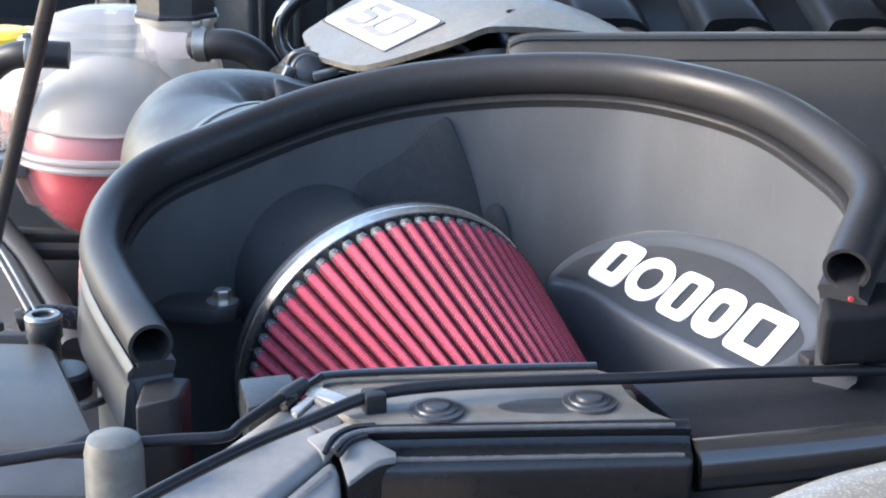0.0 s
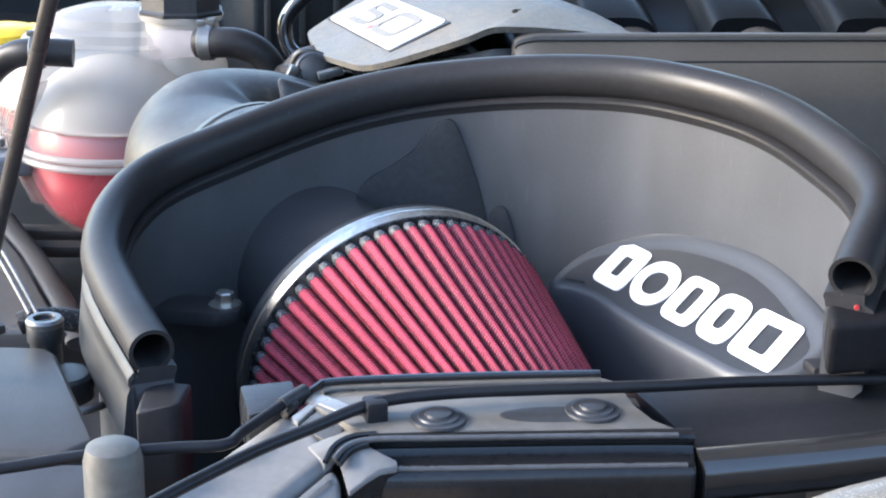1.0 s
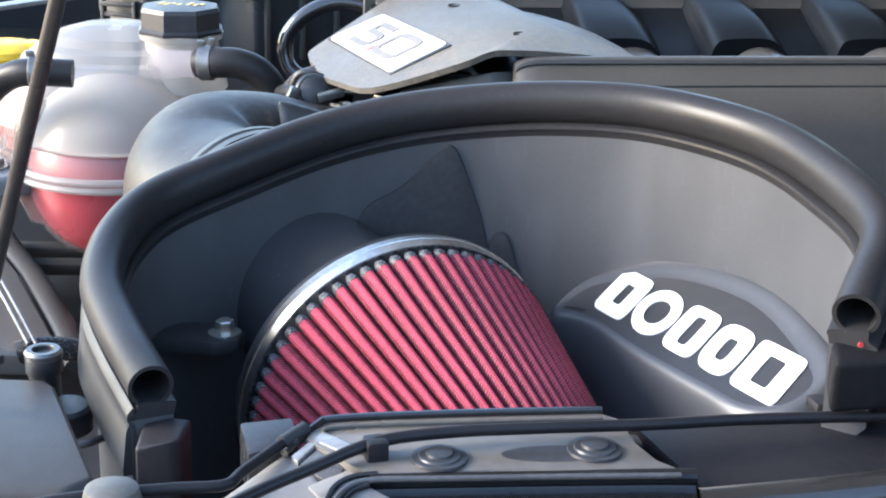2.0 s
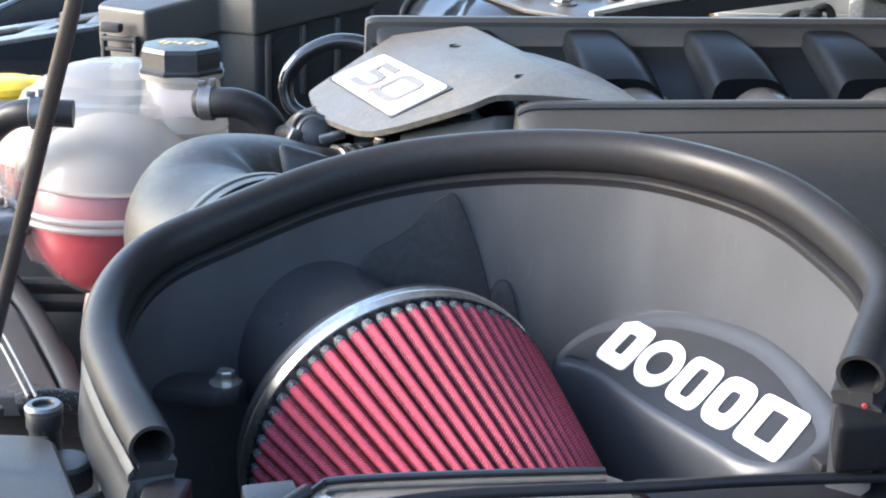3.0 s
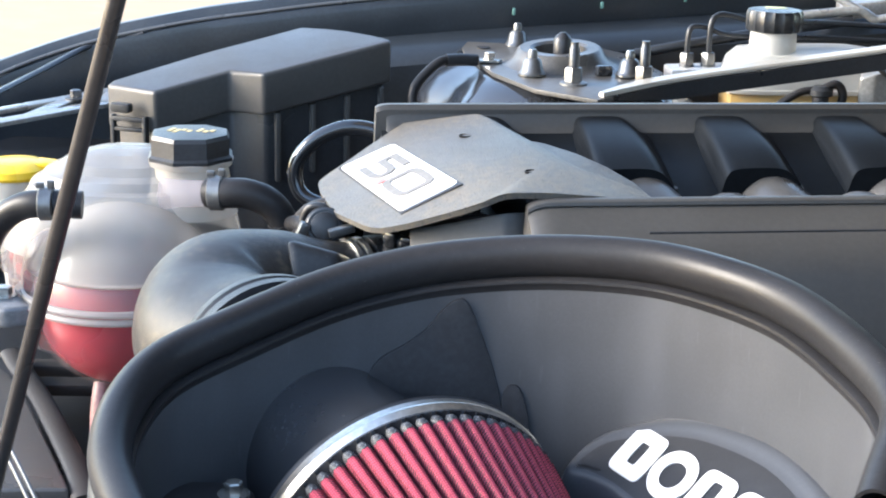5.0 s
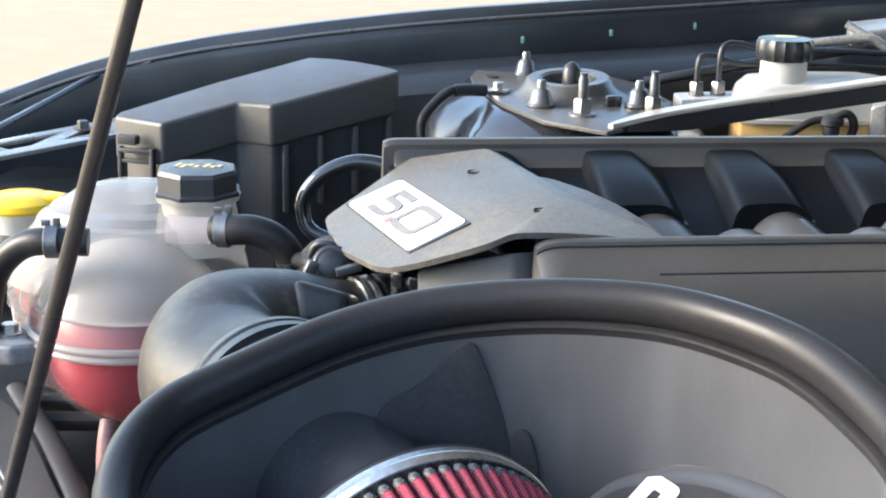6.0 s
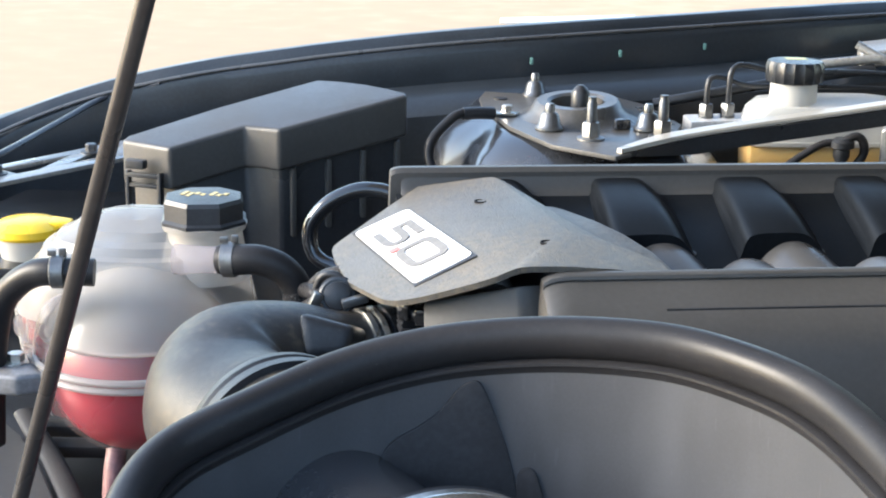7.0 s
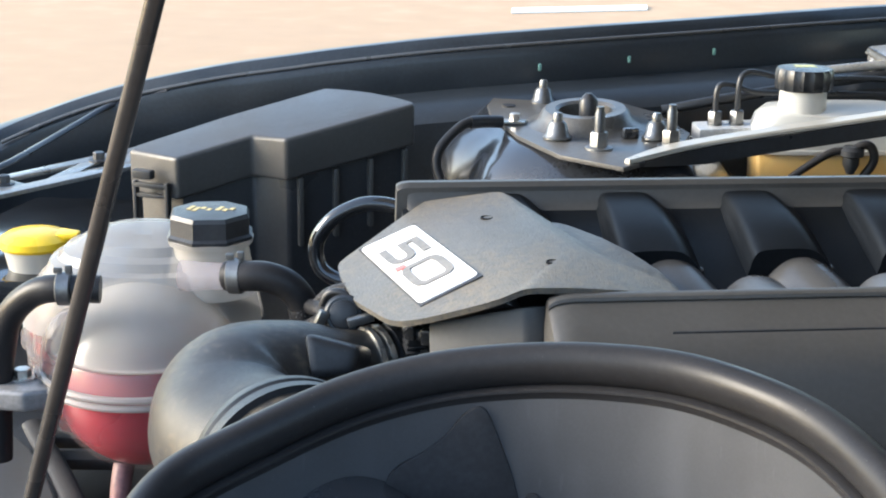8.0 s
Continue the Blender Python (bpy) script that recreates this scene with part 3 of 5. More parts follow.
def cover_side(origin, length, profile, nose):
    """A long moulded side panel whose front end is rounded off."""
    bm_ = bmesh.new()
    rings_ = [[on_car(origin[0], origin[1], 0.0, dv, origin[2] + dz - 0.02) for dv, dz in profile]]
    for k in range(1, 7):
        a = k / 6 * math.pi / 2
        rings_.append([on_car(origin[0], origin[1], nose * (1 - math.cos(a)), dv, origin[2] + dz - nose * 0.35 * (1 - math.sin(a))) for dv, dz in profile])
    rings_.append([on_car(origin[0], origin[1], length, dv, origin[2] + dz) for dv, dz in profile])
    return loft(bm_, rings_)


near_profile = [(0.0, -0.05), (0.0, -0.004), (-0.002, 0.0), (-0.0085, 0.0), (-0.0105, -0.0012), (-0.0112, -0.0036), (-0.0100, -0.0046), (-0.030, -0.0150), (-0.050, -0.026), (-0.062, -0.045), (-0.075, -0.12), (-0.06, -0.12)]
part("near_side", cover_side((0.288, -0.236, 0.915), 0.62, near_profile, 0.020), M_GREY, engine)
far_profile = [(0.0, -0.08), (0.0, -0.004), (0.003, 0.0), (0.010, 0.0), (0.014, -0.004), (0.03, -0.05), (0.03, -0.08)]
part("far_side", cover_side((0.161, -0.003, 0.932), 0.72, far_profile, 0.012), M_GREY, engine)
face = [(-0.012, -0.040), (-0.010, -0.026), (-0.006, -0.022), (-0.001, -0.016), (0.001, -0.006), (0.001, -0.040)]
part("far_face", cover_side((0.170, -0.002, 0.932), 0.70, face, 0.010), M_GREY, engine)
part("valley", slab([on_car(0.20, -0.20, 0, 0, 0.845), on_car(0.20, -0.20, 0.75, 0, 0.845), on_car(0.20, -0.20, 0.75, 0.20, 0.911), on_car(0.20, -0.20, 0, 0.20, 0.911)], 0.03, 0.003), M_RUNNER, engine)
BACK_CUT = [(-0.036, -0.03), (-0.030, -0.002), (-0.0270, 0.0035), (-0.0250, 0.0098), (-0.0215, 0.0132), (-0.010, 0.0140), (0.010, 0.0138), (0.017, 0.0122), (0.024, 0.0075), (0.031, 0.0020), (0.038, -0.002), (0.042, -0.03)]
FRONT_CUT = [(-0.040, -0.03), (-0.036, -0.002), (-0.0340, 0.006), (-0.0315, 0.0145), (-0.0260, 0.0205), (-0.011, 0.0222), (0.011, 0.0220), (0.021, 0.0190), (0.028, 0.0130), (0.033, 0.0060), (0.037, -0.002), (0.041, -0.03)]
for k in range(-1, 5):
    o = U * (0.1085 * k)
    back, front = Vector((0.3597, 0.0197, 0.907)) + o, Vector((0.3792, -0.0708, 0.8775)) + o
    rings = []
    for f in (-0.14, 0.0, 0.12, 0.3, 0.5, 0.7, 0.88, 1.0):
        p = back.lerp(front, f) + Vector((0, 0, 0.004 * math.sin(math.pi * max(f, 0.0)) + min(f, 0.0) * 0.02))
        f = max(f, 0.0)
        rings.append([p + U * (a0 + (b0 - a0) * f) + Vector((0, 0, a1 + (b1 - a1) * f)) for (a0, a1), (b0, b1) in zip(spline(BACK_CUT, 3), spline(FRONT_CUT, 3))])
    part("runner", loft(bmesh.new(), rings), M_RUNNER, engine, sharp=60)
    p0 = Vector((0.3880, -0.0660, 0.8600)) + o
    part("runner_end", lathe([(0.028, -0.012), (0.0325, -0.006), (0.0328, 0.03), (0.0320, 0.09)], p0, U * 0.22 - V * 0.97 + Vector((0, 0, -0.22)), 36), M_SATIN, engine)
    part("low_runner_end", lathe([(0.022, -0.034), (0.028, -0.030), (0.030, -0.020), (0.030, 0.03)], Vector((0.352, -0.131, 0.858)) + o, V * -1, 32), M_SATIN, engine)
    part("valley_bolt", lathe([(0.0042, 0), (0.0042, 0.0015), (0.002, 0.0022)], Vector((0.4120, -0.0560, 0.8795)) + o, (-0.2, -0.3, 1), 14), M_SATIN, engine)
part("panel_groove", slab([on_car(0.372, -0.288, 0, 0, 0.907), on_car(0.372, -0.288, 0.4, 0, 0.907), on_car(0.372, -0.288, 0.4, 0.0009, 0.9074), on_car(0.372, -0.288, 0, 0.0009, 0.9074)], 0.0012, 0), M_FRAME, engine)
part("front_skirt", slab([(0.205, -0.214, 0.882), (0.274, -0.230, 0.902), (0.290, -0.226, 0.902), (0.30, -0.20, 0.895), (0.22, -0.185, 0.882)], 0.06, 0.003, (0.05, -0.25, -1)), M_GREY, engine)

# badge cover: a six-sided grained plate, bent where it leaves the front slope
badge = thing("badge_cover", (0.22, -0.11, 0.87), "dusty grained grey front cover carrying a white badge", "cover")


def front_z(x, y):
    return 0.835 + 0.449 * x + 0.154 * y


FRONT = [(0.119, -0.064), (0.124, -0.090), (0.143, -0.150), (0.174, -0.207), (0.186, -0.221), (0.207, -0.232), (0.245, -0.244), (0.258, -0.246)]
BACK = [(0.274, -0.244, 0.920), (0.305, -0.236, 0.919), (0.345, -0.226, 0.915), (0.385, -0.208, 0.905), (0.378, -0.182, 0.908), (0.327, -0.146, 0.918), (0.258, -0.012, 0.926), (0.248, 0.001, 0.927), (0.185, -0.004, 0.9175), (0.170, -0.016, 0.9089)]
corners = [Vector((x, y, front_z(x, y))) for x, y in FRONT] + [Vector(q) for q in BACK]
outline, folds = [], []
for k, q in enumerate(corners):
    if k in (7, 16):
        folds.append(len(outline))
        outline.append(q)
        continue
    before, after = corners[k - 1], corners[(k + 1) % len(corners)]
    a = q + (before - q).normalized() * min(0.008, (before - q).length * 0.3)
    b = q + (after - q).normalized() * min(0.008, (after - q).length * 0.3)
    outline += [a, (a + b + q * 2) / 4, b]
bm = bmesh.new()
vt = [bm.verts.new(q) for q in outline]
vb = [bm.verts.new(Vector(q) + Vector((0.001, 0.001, -0.0045))) for q in outline]
n = len(vt)
for ring_v, order in ((vt, 1), (vb, -1)):
    front_part = [ring_v[k] for k in list(range(0, folds[0] + 1)) + list(range(folds[1], n))]
    rear_part = [ring_v[k] for k in range(folds[0], folds[1] + 1)]
    bm.faces.new(front_part[::order])
    centre = bm.verts.new(sum((v.co for v in rear_part), Vector()) / len(rear_part) + Vector((0, 0, 0.007)))
    for a, b in zip(rear_part, rear_part[1:] + rear_part[:1]):
        bm.faces.new((a, b, centre)[::order])
for k in range(n):
    bm.faces.new((vt[k], vb[k], vb[(k + 1) % n], vt[(k + 1) % n]))
skin_tree = BVHTree.FromBMesh(bm)


def cover_z(x, y):
    return skin_tree.ray_cast(Vector((x, y, 1.2)), Vector((0, 0, -1)))[0].z


part("cover_plate", bm, M_BADGE, badge, sharp=30)
TAIL = [(0.290, -0.050, 0.918), (0.3059, -0.0612, 0.918), (0.3325, -0.0900, 0.916), (0.3538, -0.1140, 0.912), (0.3740, -0.1420, 0.9065), (0.3872, -0.1615, 0.899), (0.3900, -0.190, 0.895), (0.3454, -0.1924, 0.903), (0.300, -0.130, 0.914)]
part("rear_fairing", slab(TAIL, 0.02, 0.006), M_BADGE, badge)
for x, y in ((0.240, -0.064), (0.293, -0.182)):
    part("cover_hole", lathe([(0.0052, -0.002), (0.0052, 0.0006), (0.0044, 0.0008), (0.0040, -0.0004), (0.001, -0.0006)], (x, y, cover_z(x, y)), sides=20), M_END, badge)
A, B, C, D = Vector((0.181, -0.050, 0.908)), Vector((0.241, -0.197, 0.913)), Vector((0.199, -0.206, 0.892)), Vector((0.138, -0.059, 0.888))
nrm = (B - A).cross(D - A).normalized()
nrm = nrm if nrm.z > 0 else -nrm
mid_p = (A + B + C + D) / 4
part("badge_recess", slab([mid_p + (q - mid_p) * 1.045 + nrm * 0.0012 for q in (A, B, C, D)], 0.004, 0, -nrm), M_WIRE, badge)
def rounded(corners_, r):
    out = []
    for k, q in enumerate(corners_):
        a_, b_ = corners_[k - 1], corners_[(k + 1) % len(corners_)]
        p0, p1 = q + (a_ - q).normalized() * r, q + (b_ - q).normalized() * r
        out += [p0 * (1 - t_) ** 2 + q * 2 * t_ * (1 - t_) + p1 * t_ ** 2 for t_ in (0.0, 0.25, 0.5, 0.75, 1.0)]
    return out


plate = part("badge_plate", slab([q + nrm * 0.0022 for q in rounded([A, B, C, D], 0.006)], 0.003, 0.0006, -nrm), M_WHITE, badge, "white badge plate")


def on_plate(s, t, lift=0.0045):
    """s runs along the writing, t up across it, both 0 to 1."""
    return (D.lerp(C, s)).lerp(A.lerp(B, s), t) + nrm * lift


def strokes(pts, width=0.0080, closed=False):
    """A flat ribbon with mitred corners along points of the plate."""
    ws, wt = (B - A).length, (A - D).length
    p = [Vector((s_ * ws, t_ * wt)) for s_, t_ in pts]
    m_ = len(p)
    left, right = [], []
    for k, q in enumerate(p):
        d0 = (q - p[k - 1]).normalized() if closed or k > 0 else None
        d1 = (p[(k + 1) % m_] - q).normalized() if closed or k < m_ - 1 else None
        d0, d1 = d0 or d1, d1 or d0
        n0, n1 = Vector((-d0.y, d0.x)), Vector((-d1.y, d1.x))
        mitre = (n0 + n1).normalized()
        reach = width / 2 / max(0.5, mitre.dot(n0))
        left.append(q + mitre * reach)
        right.append(q - mitre * reach)
    bm_ = bmesh.new()
    rows = [[bm_.verts.new(on_plate(v.x / ws, v.y / wt, lift)) for v in side_] for side_, lift in ((left, 0.0031), (right, 0.0031), (right, 0.0020), (left, 0.0020))]
    for k in range(m_ if closed else m_ - 1):
        j = (k + 1) % m_
        for r_ in range(4):
            a_, b_ = rows[r_], rows[(r_ + 1) % 4]
            bm_.faces.new((a_[k], a_[j], b_[j], b_[k]))
    if not closed:
        bm_.faces.new([r_[0] for r_ in rows])
        bm_.faces.new([r_[-1] for r_ in rows][::-1])
    return bm_


part("digit_five", strokes([(0.430, 0.78), (0.215, 0.78), (0.215, 0.55), (0.360, 0.55), (0.405, 0.52), (0.425, 0.45), (0.425, 0.31), (0.405, 0.25), (0.360, 0.22), (0.185, 0.22)], 0.0066), M_DIGIT, plate, "grey digit 5")
part("decimal_point", strokes([(0.478, 0.22), (0.530, 0.22)], 0.0085), M_REDDOT, plate, "red decimal point")
part("digit_zero", strokes([(0.610, 0.78), (0.755, 0.78), (0.800, 0.75), (0.820, 0.68), (0.820, 0.32), (0.800, 0.25), (0.755, 0.22), (0.610, 0.22), (0.565, 0.25), (0.545, 0.32), (0.545, 0.68), (0.565, 0.75)], 0.0066, closed=True), M_DIGIT, plate, "grey digit 0")

single("vacuum_hose", tube([(0.165, 0.03, 0.900), (0.148, 0.032, 0.904), (0.127, 0.032, 0.903), (0.103, 0.03, 0.891), (0.088, 0.028, 0.870), (0.091, 0.024, 0.848), (0.108, 0.018, 0.838), (0.14, 0.01, 0.835)], 0.0070), M_GLOSS, (0.1, 0.03, 0.83), "glossy black looped breather hose", "hose")

# ---- loom by the throttle ----
loom = thing("wiring_connector", (0.14, -0.12, 0.82), "black plastic plug with wires by the throttle", "connector")
part("plug_body", lathe([(0.018, 0), (0.018, 0.018), (0.014, 0.02), (0.014, 0.032)], (0.125, -0.115, 0.845), (0.8, -0.4, 0.35), 20), M_BLACK, loom)
part("plug_tab", block((0.030, 0.014, 0.010), pose(0.148, -0.125, 0.856, 0, 10, 15), 0.002), M_GLOSS, loom)
part("plug_ring", tube([(0.112, -0.12, 0.852), (0.12, -0.125, 0.872), (0.135, -0.127, 0.872), (0.142, -0.13, 0.855)], 0.003), M_BLACK, loom)
single("corrugated_wire", tube([(0.105, -0.10, 0.852), (0.118, -0.105, 0.866), (0.135, -0.11, 0.873), (0.15, -0.10, 0.875)], 0.005), M_BRAID, (0.12, -0.1, 0.85), "corrugated black wire sleeve behind the plug", "wire")
single("loom_wire", tube([(0.188, -0.185, 0.868), (0.205, -0.200, 0.866), (0.232, -0.212, 0.858), (0.27, -0.225, 0.846)], 0.0055), M_BLACK, (0.2, -0.19, 0.84), "black taped wiring under the cover edge", "wire")
for k in range(4):
    q = Vector((0.192 + 0.012 * k, -0.196 - 0.005 * k, 0.869 - 0.002 * k))
    single("loom_clip", block((0.009, 0.010, 0.012), Matrix.Translation(q) @ Matrix.Rotation(radians(-30 + 12 * k), 4, "Z"), 0.002), M_GLOSS, tuple(q), "small black loom clip", "clip", "loom clips")
sensor = thing("throttle_plug", (0.138, -0.150, 0.84), "round black plug with a bright locking tab beside the duct", "connector")
part("plug_shell", lathe([(0.0135, -0.02), (0.0150, -0.004), (0.0150, 0.0), (0.0135, 0.002), (0.0115, 0.002), (0.0110, 0.006), (0.006, 0.008)], (0.136, -0.152, 0.8645), (0.15, -0.9, 0.35), 28), M_BLACK, sensor)
part("plug_ring", lathe([(0.0148, -0.0035), (0.0160, -0.003), (0.0160, -0.0005), (0.0148, 0.0)], (0.136, -0.152, 0.8645), (0.15, -0.9, 0.35), 28), M_FRAME, sensor)
part("locking_tab", block((0.020, 0.008, 0.0065), pose(0.1505, -0.166, 0.866, 0, -14, 12), 0.0015), M_NUT, sensor)
part("plug_boot", tube([(0.132, -0.140, 0.858), (0.118, -0.130, 0.850), (0.104, -0.118, 0.838)], 0.009), M_RUBBER, sensor)
small = thing("loom_plug", (0.192, -0.178, 0.845), "ribbed black loom plug under the cover edge", "connector")
part("plug_body", block((0.013, 0.012, 0.018), pose(0.192, -0.178, 0.855, 20, 0, 20), 0.002), M_BLACK, small)
for k in range(4):
    part("plug_rib", block((0.0145, 0.0135, 0.0016), pose(0.192, -0.178, 0.849 + 0.004 * k, 20, 0, 20), 0.0004), M_FRAME, small)
single("loom_clip", block((0.008, 0.008, 0.012), pose(0.120, -0.160, 0.864, 0, 25, 20), 0.002), M_NUT, (0.120, -0.160, 0.858), "small grey loom clip", "clip", "loom clips")
single("braided_wire", tube([(0.098, -0.078, 0.845), (0.106, -0.10, 0.852), (0.116, -0.122, 0.856), (0.130, -0.138, 0.850)], 0.0065), M_BRAID, (0.11, -0.11, 0.84), "braided black wire sleeve beside the hose", "wire")

# ---- intake duct ----
duct = thing("intake_duct", (0.09, -0.23, 0.76), "dusty black moulded intake elbow", "intake duct")
part("elbow", tube([(0.215, -0.125, 0.831, 0.021), (0.178, -0.149, 0.831, 0.023), (0.152, -0.167, 0.831, 0.026), (0.134, -0.179, 0.830, 0.033), (0.108, -0.195, 0.828, 0.045), (0.072, -0.225, 0.822, 0.056), (0.070, -0.262, 0.813, 0.057), (0.090, -0.292, 0.810, 0.0585), (0.1204, -0.3221, 0.811, 0.0625), (0.135, -0.348, 0.811, 0.062)], None, 40, 8), M_DUCT, duct)
part("collar", lathe([(0.060, -0.012), (0.0632, -0.009), (0.0657, -0.005), (0.0657, 0.001), (0.0640, 0.003), (0.0640, 0.007), (0.0662, 0.009), (0.0662, 0.018), (0.050, 0.019)], (0.1204, -0.3221, 0.811), (0.488, -0.873, 0.05), 56), M_BLACK, duct)
part("resonator_boss", slab([(0.117, -0.232, 0.878), (0.158, -0.226, 0.866), (0.154, -0.236, 0.848), (0.124, -0.244, 0.846)], 0.055, 0.008, (0.1, 0.9, -0.35), segments=4), M_BLACK, duct)
for f in (0.0, 0.0085):
    part("clamp_band", lathe([(0.0255, -0.0030), (0.0278, -0.0022), (0.0278, 0.0022), (0.0255, 0.0030)], (0.156 + 0.80 * f, -0.164 + 0.60 * f, 0.831), (0.80, 0.60, 0.0), 36), M_ZINC, duct)
part("throttle_collar", lathe([(0.022, -0.008), (0.0268, -0.006), (0.0272, 0.0), (0.026, 0.010), (0.022, 0.011)], (0.174, -0.1505, 0.831), (0.80, 0.60, 0), 32), M_BLACK, duct)
part("collar_ring", lathe([(0.022, -0.004), (0.0275, -0.003), (0.0280, 0.003), (0.022, 0.004)], (0.190, -0.1385, 0.831), (0.80, 0.60, 0), 32), M_EDGE, duct)

# ---- coolant tank ----
tank = thing("coolant_tank", (-0.055, -0.03, 0.68), "milky plastic coolant expansion tank with red coolant", "coolant tank")
TC = Vector((-0.055, -0.025, 0.795))
BALLS = ((-0.050, -0.040, 0.768, 0.083, 0.083, 0.083),)


def tank_reach(d, balls=BALLS):
    """How far the tank reaches from its middle in a direction: the outermost of its lobes."""
    best = []
    for x, y, z, a, b, c in balls:
        s = Vector((1 / a, 1 / b, 1 / c))
        o = Vector(((TC.x - x) * s.x, (TC.y - y) * s.y, (TC.z - z) * s.z))
        w = Vector((d.x * s.x, d.y * s.y, d.z * s.z))
        qa, qb, qc = w.dot(w), 2 * o.dot(w), o.dot(o) - 1
        disc = qb * qb - 4 * qa * qc
        if disc > 0:
            best.append((-qb + math.sqrt(disc)) / (2 * qa))
    return sum((v * 10) ** 110 for v in best) ** (1 / 110) / 10


def tank_mesh(scale, top=None, low=None, balls=BALLS, lats=64, longs=96):
    bm_ = bmesh.new()
    rings_ = []
    for i in range(1, lats):
        th = math.pi * i / lats
        row = []
        for j in range(longs):
            ph = 2 * math.pi * j / longs
            d = Vector((math.sin(th) * math.cos(ph), math.sin(th) * math.sin(ph), math.cos(th)))
            q = TC + d * tank_reach(d, balls) * scale
            if top is not None:
                q.z = min(q.z, top)
            if low is not None:
                q.z = max(q.z, low)
            row.append(q)
        rings_.append(row)
    return loft(bm_, rings_)


part("lower_shell", tank_mesh(1.0, 0.7695, None), M_CLEAR, tank, sharp=60)
part("middle_shell", tank_mesh(1.0, 0.797, 0.7695), M_HAZE, tank, sharp=60)
part("upper_shell", tank_mesh(1.0, None, 0.797), M_MILKY, tank, sharp=60)
part("coolant", tank_mesh(0.965, 0.797, None), M_COOLANT, tank, "red coolant", sharp=60)
for dz in (0.0, 0.007):
    row = []
    for j in range(72):
        ph = 2 * math.pi * j / 72
        d = Vector((math.cos(ph), math.sin(ph), (0.769 + dz - TC.z) / 0.09)).normalized()
        q = TC + d * (tank_reach(d) + 0.0042)
        row.append((q.x, q.y, 0.769 + dz))
    part("seam", tube(row + row[:1], 0.0032, 8, 1, smooth=False), M_STEP, tank)
# stepped upper body behind the front dome
rings = []
for z, sx, sy in ((0.797, 1.06, 1.0), (0.824, 1.0, 0.98), (0.842, 0.90, 0.93), (0.848, 0.845, 0.89), (0.858, 0.80, 0.87), (0.8605, 0.74, 0.80), (0.868, 0.69, 0.765), (0.8715, 0.61, 0.66), (0.879, 0.52, 0.60), (0.8825, 0.42, 0.44), (0.886, 0.30, 0.37), (0.887, 0.10, 0.12)):
    row = []
    for k in range(64):
        a = 2 * math.pi * k / 64
        c, s_ = math.cos(a), math.sin(a)
        cx, sy_ = math.copysign(abs(c) ** 0.8, c), math.copysign(abs(s_) ** 0.8, s_)
        row.append((-0.060 + cx * sx * (0.092 if c > 0 else 0.108), 0.030 + sy_ * sy * (0.060 if s_ > 0 else 0.087), 0.797 + (z - 0.797) * 0.93))
    rings.append(row)
part("stepped_body", loft(bmesh.new(), rings, True, (False, True)), M_STEP, tank, sharp=24)
# scalloped lobes down the outer flank, each with its own flange
for x, y, r in ((-0.106, -0.058, 0.030), (-0.126, -0.014, 0.031), (-0.146, 0.030, 0.032)):
    at = (x, y, 0.772)
    part("side_lobe", lathe([(r * 0.55, -0.050), (r * 0.86, -0.028), (r * 0.97, -0.004), (r, 0.002), (r * 0.98, 0.018), (r * 0.90, 0.034), (r * 0.72, 0.046), (r * 0.4, 0.054), (r * 0.05, 0.057)], at, (0.05, -0.02, 1), 36), M_LOBE, tank)
    part("lobe_fluid", lathe([(r * 0.5, -0.049), (r * 0.82, -0.027), (r * 0.93, -0.004), (r * 0.93, 0.016), (r * 0.3, 0.017)], at, (0.05, -0.02, 1), 30), M_COOLANT, tank)
    for dz in (-0.003, 0.004):
        part("lobe_flange", lathe([(r * 0.96, dz - 0.0022), (r + 0.0045, dz - 0.0016), (r + 0.0045, dz + 0.0016), (r * 0.96, dz + 0.0022)], at, (0, 0, 1), 40), M_LOBE, tank)
part("neck", lathe([(0.040, -0.03), (0.034, 0.0), (0.032, 0.012), (0.036, 0.013), (0.037, 0.018), (0.033, 0.019)], (0.0, 0.0, 0.862)), M_MILKY, tank)
tank_cap = part("cap", lathe([(0.0365, 0.0), (0.0370, 0.003), (0.0345, 0.005), (0.0345, 0.019), (0.0325, 0.0225), (0.010, 0.0235)], (0.0, 0.0, 0.880), sides=64, wave=lambda a: math.cos(math.pi / 8) / math.cos((a + 0.2) % (math.pi / 4) - math.pi / 8) * 1.045), M_BLACK, tank, "black octagonal pressure cap", sharp=18)
for k in range(7):
    x = -0.017 + 0.0055 * k + (0.003 if k > 3 else 0)
    part("cap_print", block((0.0038, 0.012 if k in (0, 1, 4) else 0.006, 0.0006), pose(x, 0.004 - 0.004 * (k % 2), 0.9036, 0, 0, -12), 0), M_LABEL, tank_cap)
part("outlet_boss", lathe([(0.013, -0.03), (0.0115, -0.012), (0.0108, 0.022)], (0.020, -0.070, 0.866), (0.97, -0.12, 0.05), 24), M_HAZE, tank)
part("mounting_foot", slab([(-0.168, -0.078, 0.772), (-0.150, -0.050, 0.772), (-0.120, -0.055, 0.772), (-0.110, -0.095, 0.772), (-0.135, -0.108, 0.772), (-0.160, -0.105, 0.772)], 0.018, 0.004, segments=3), mat("foot_alloy", (0.20, 0.20, 0.205), 0.42, metal=0.3), tank)
part("foot_bolt", hexnut((-0.147, -0.073, 0.772), 0.0075, 0.008, washer=1.6), M_ZINC, tank)
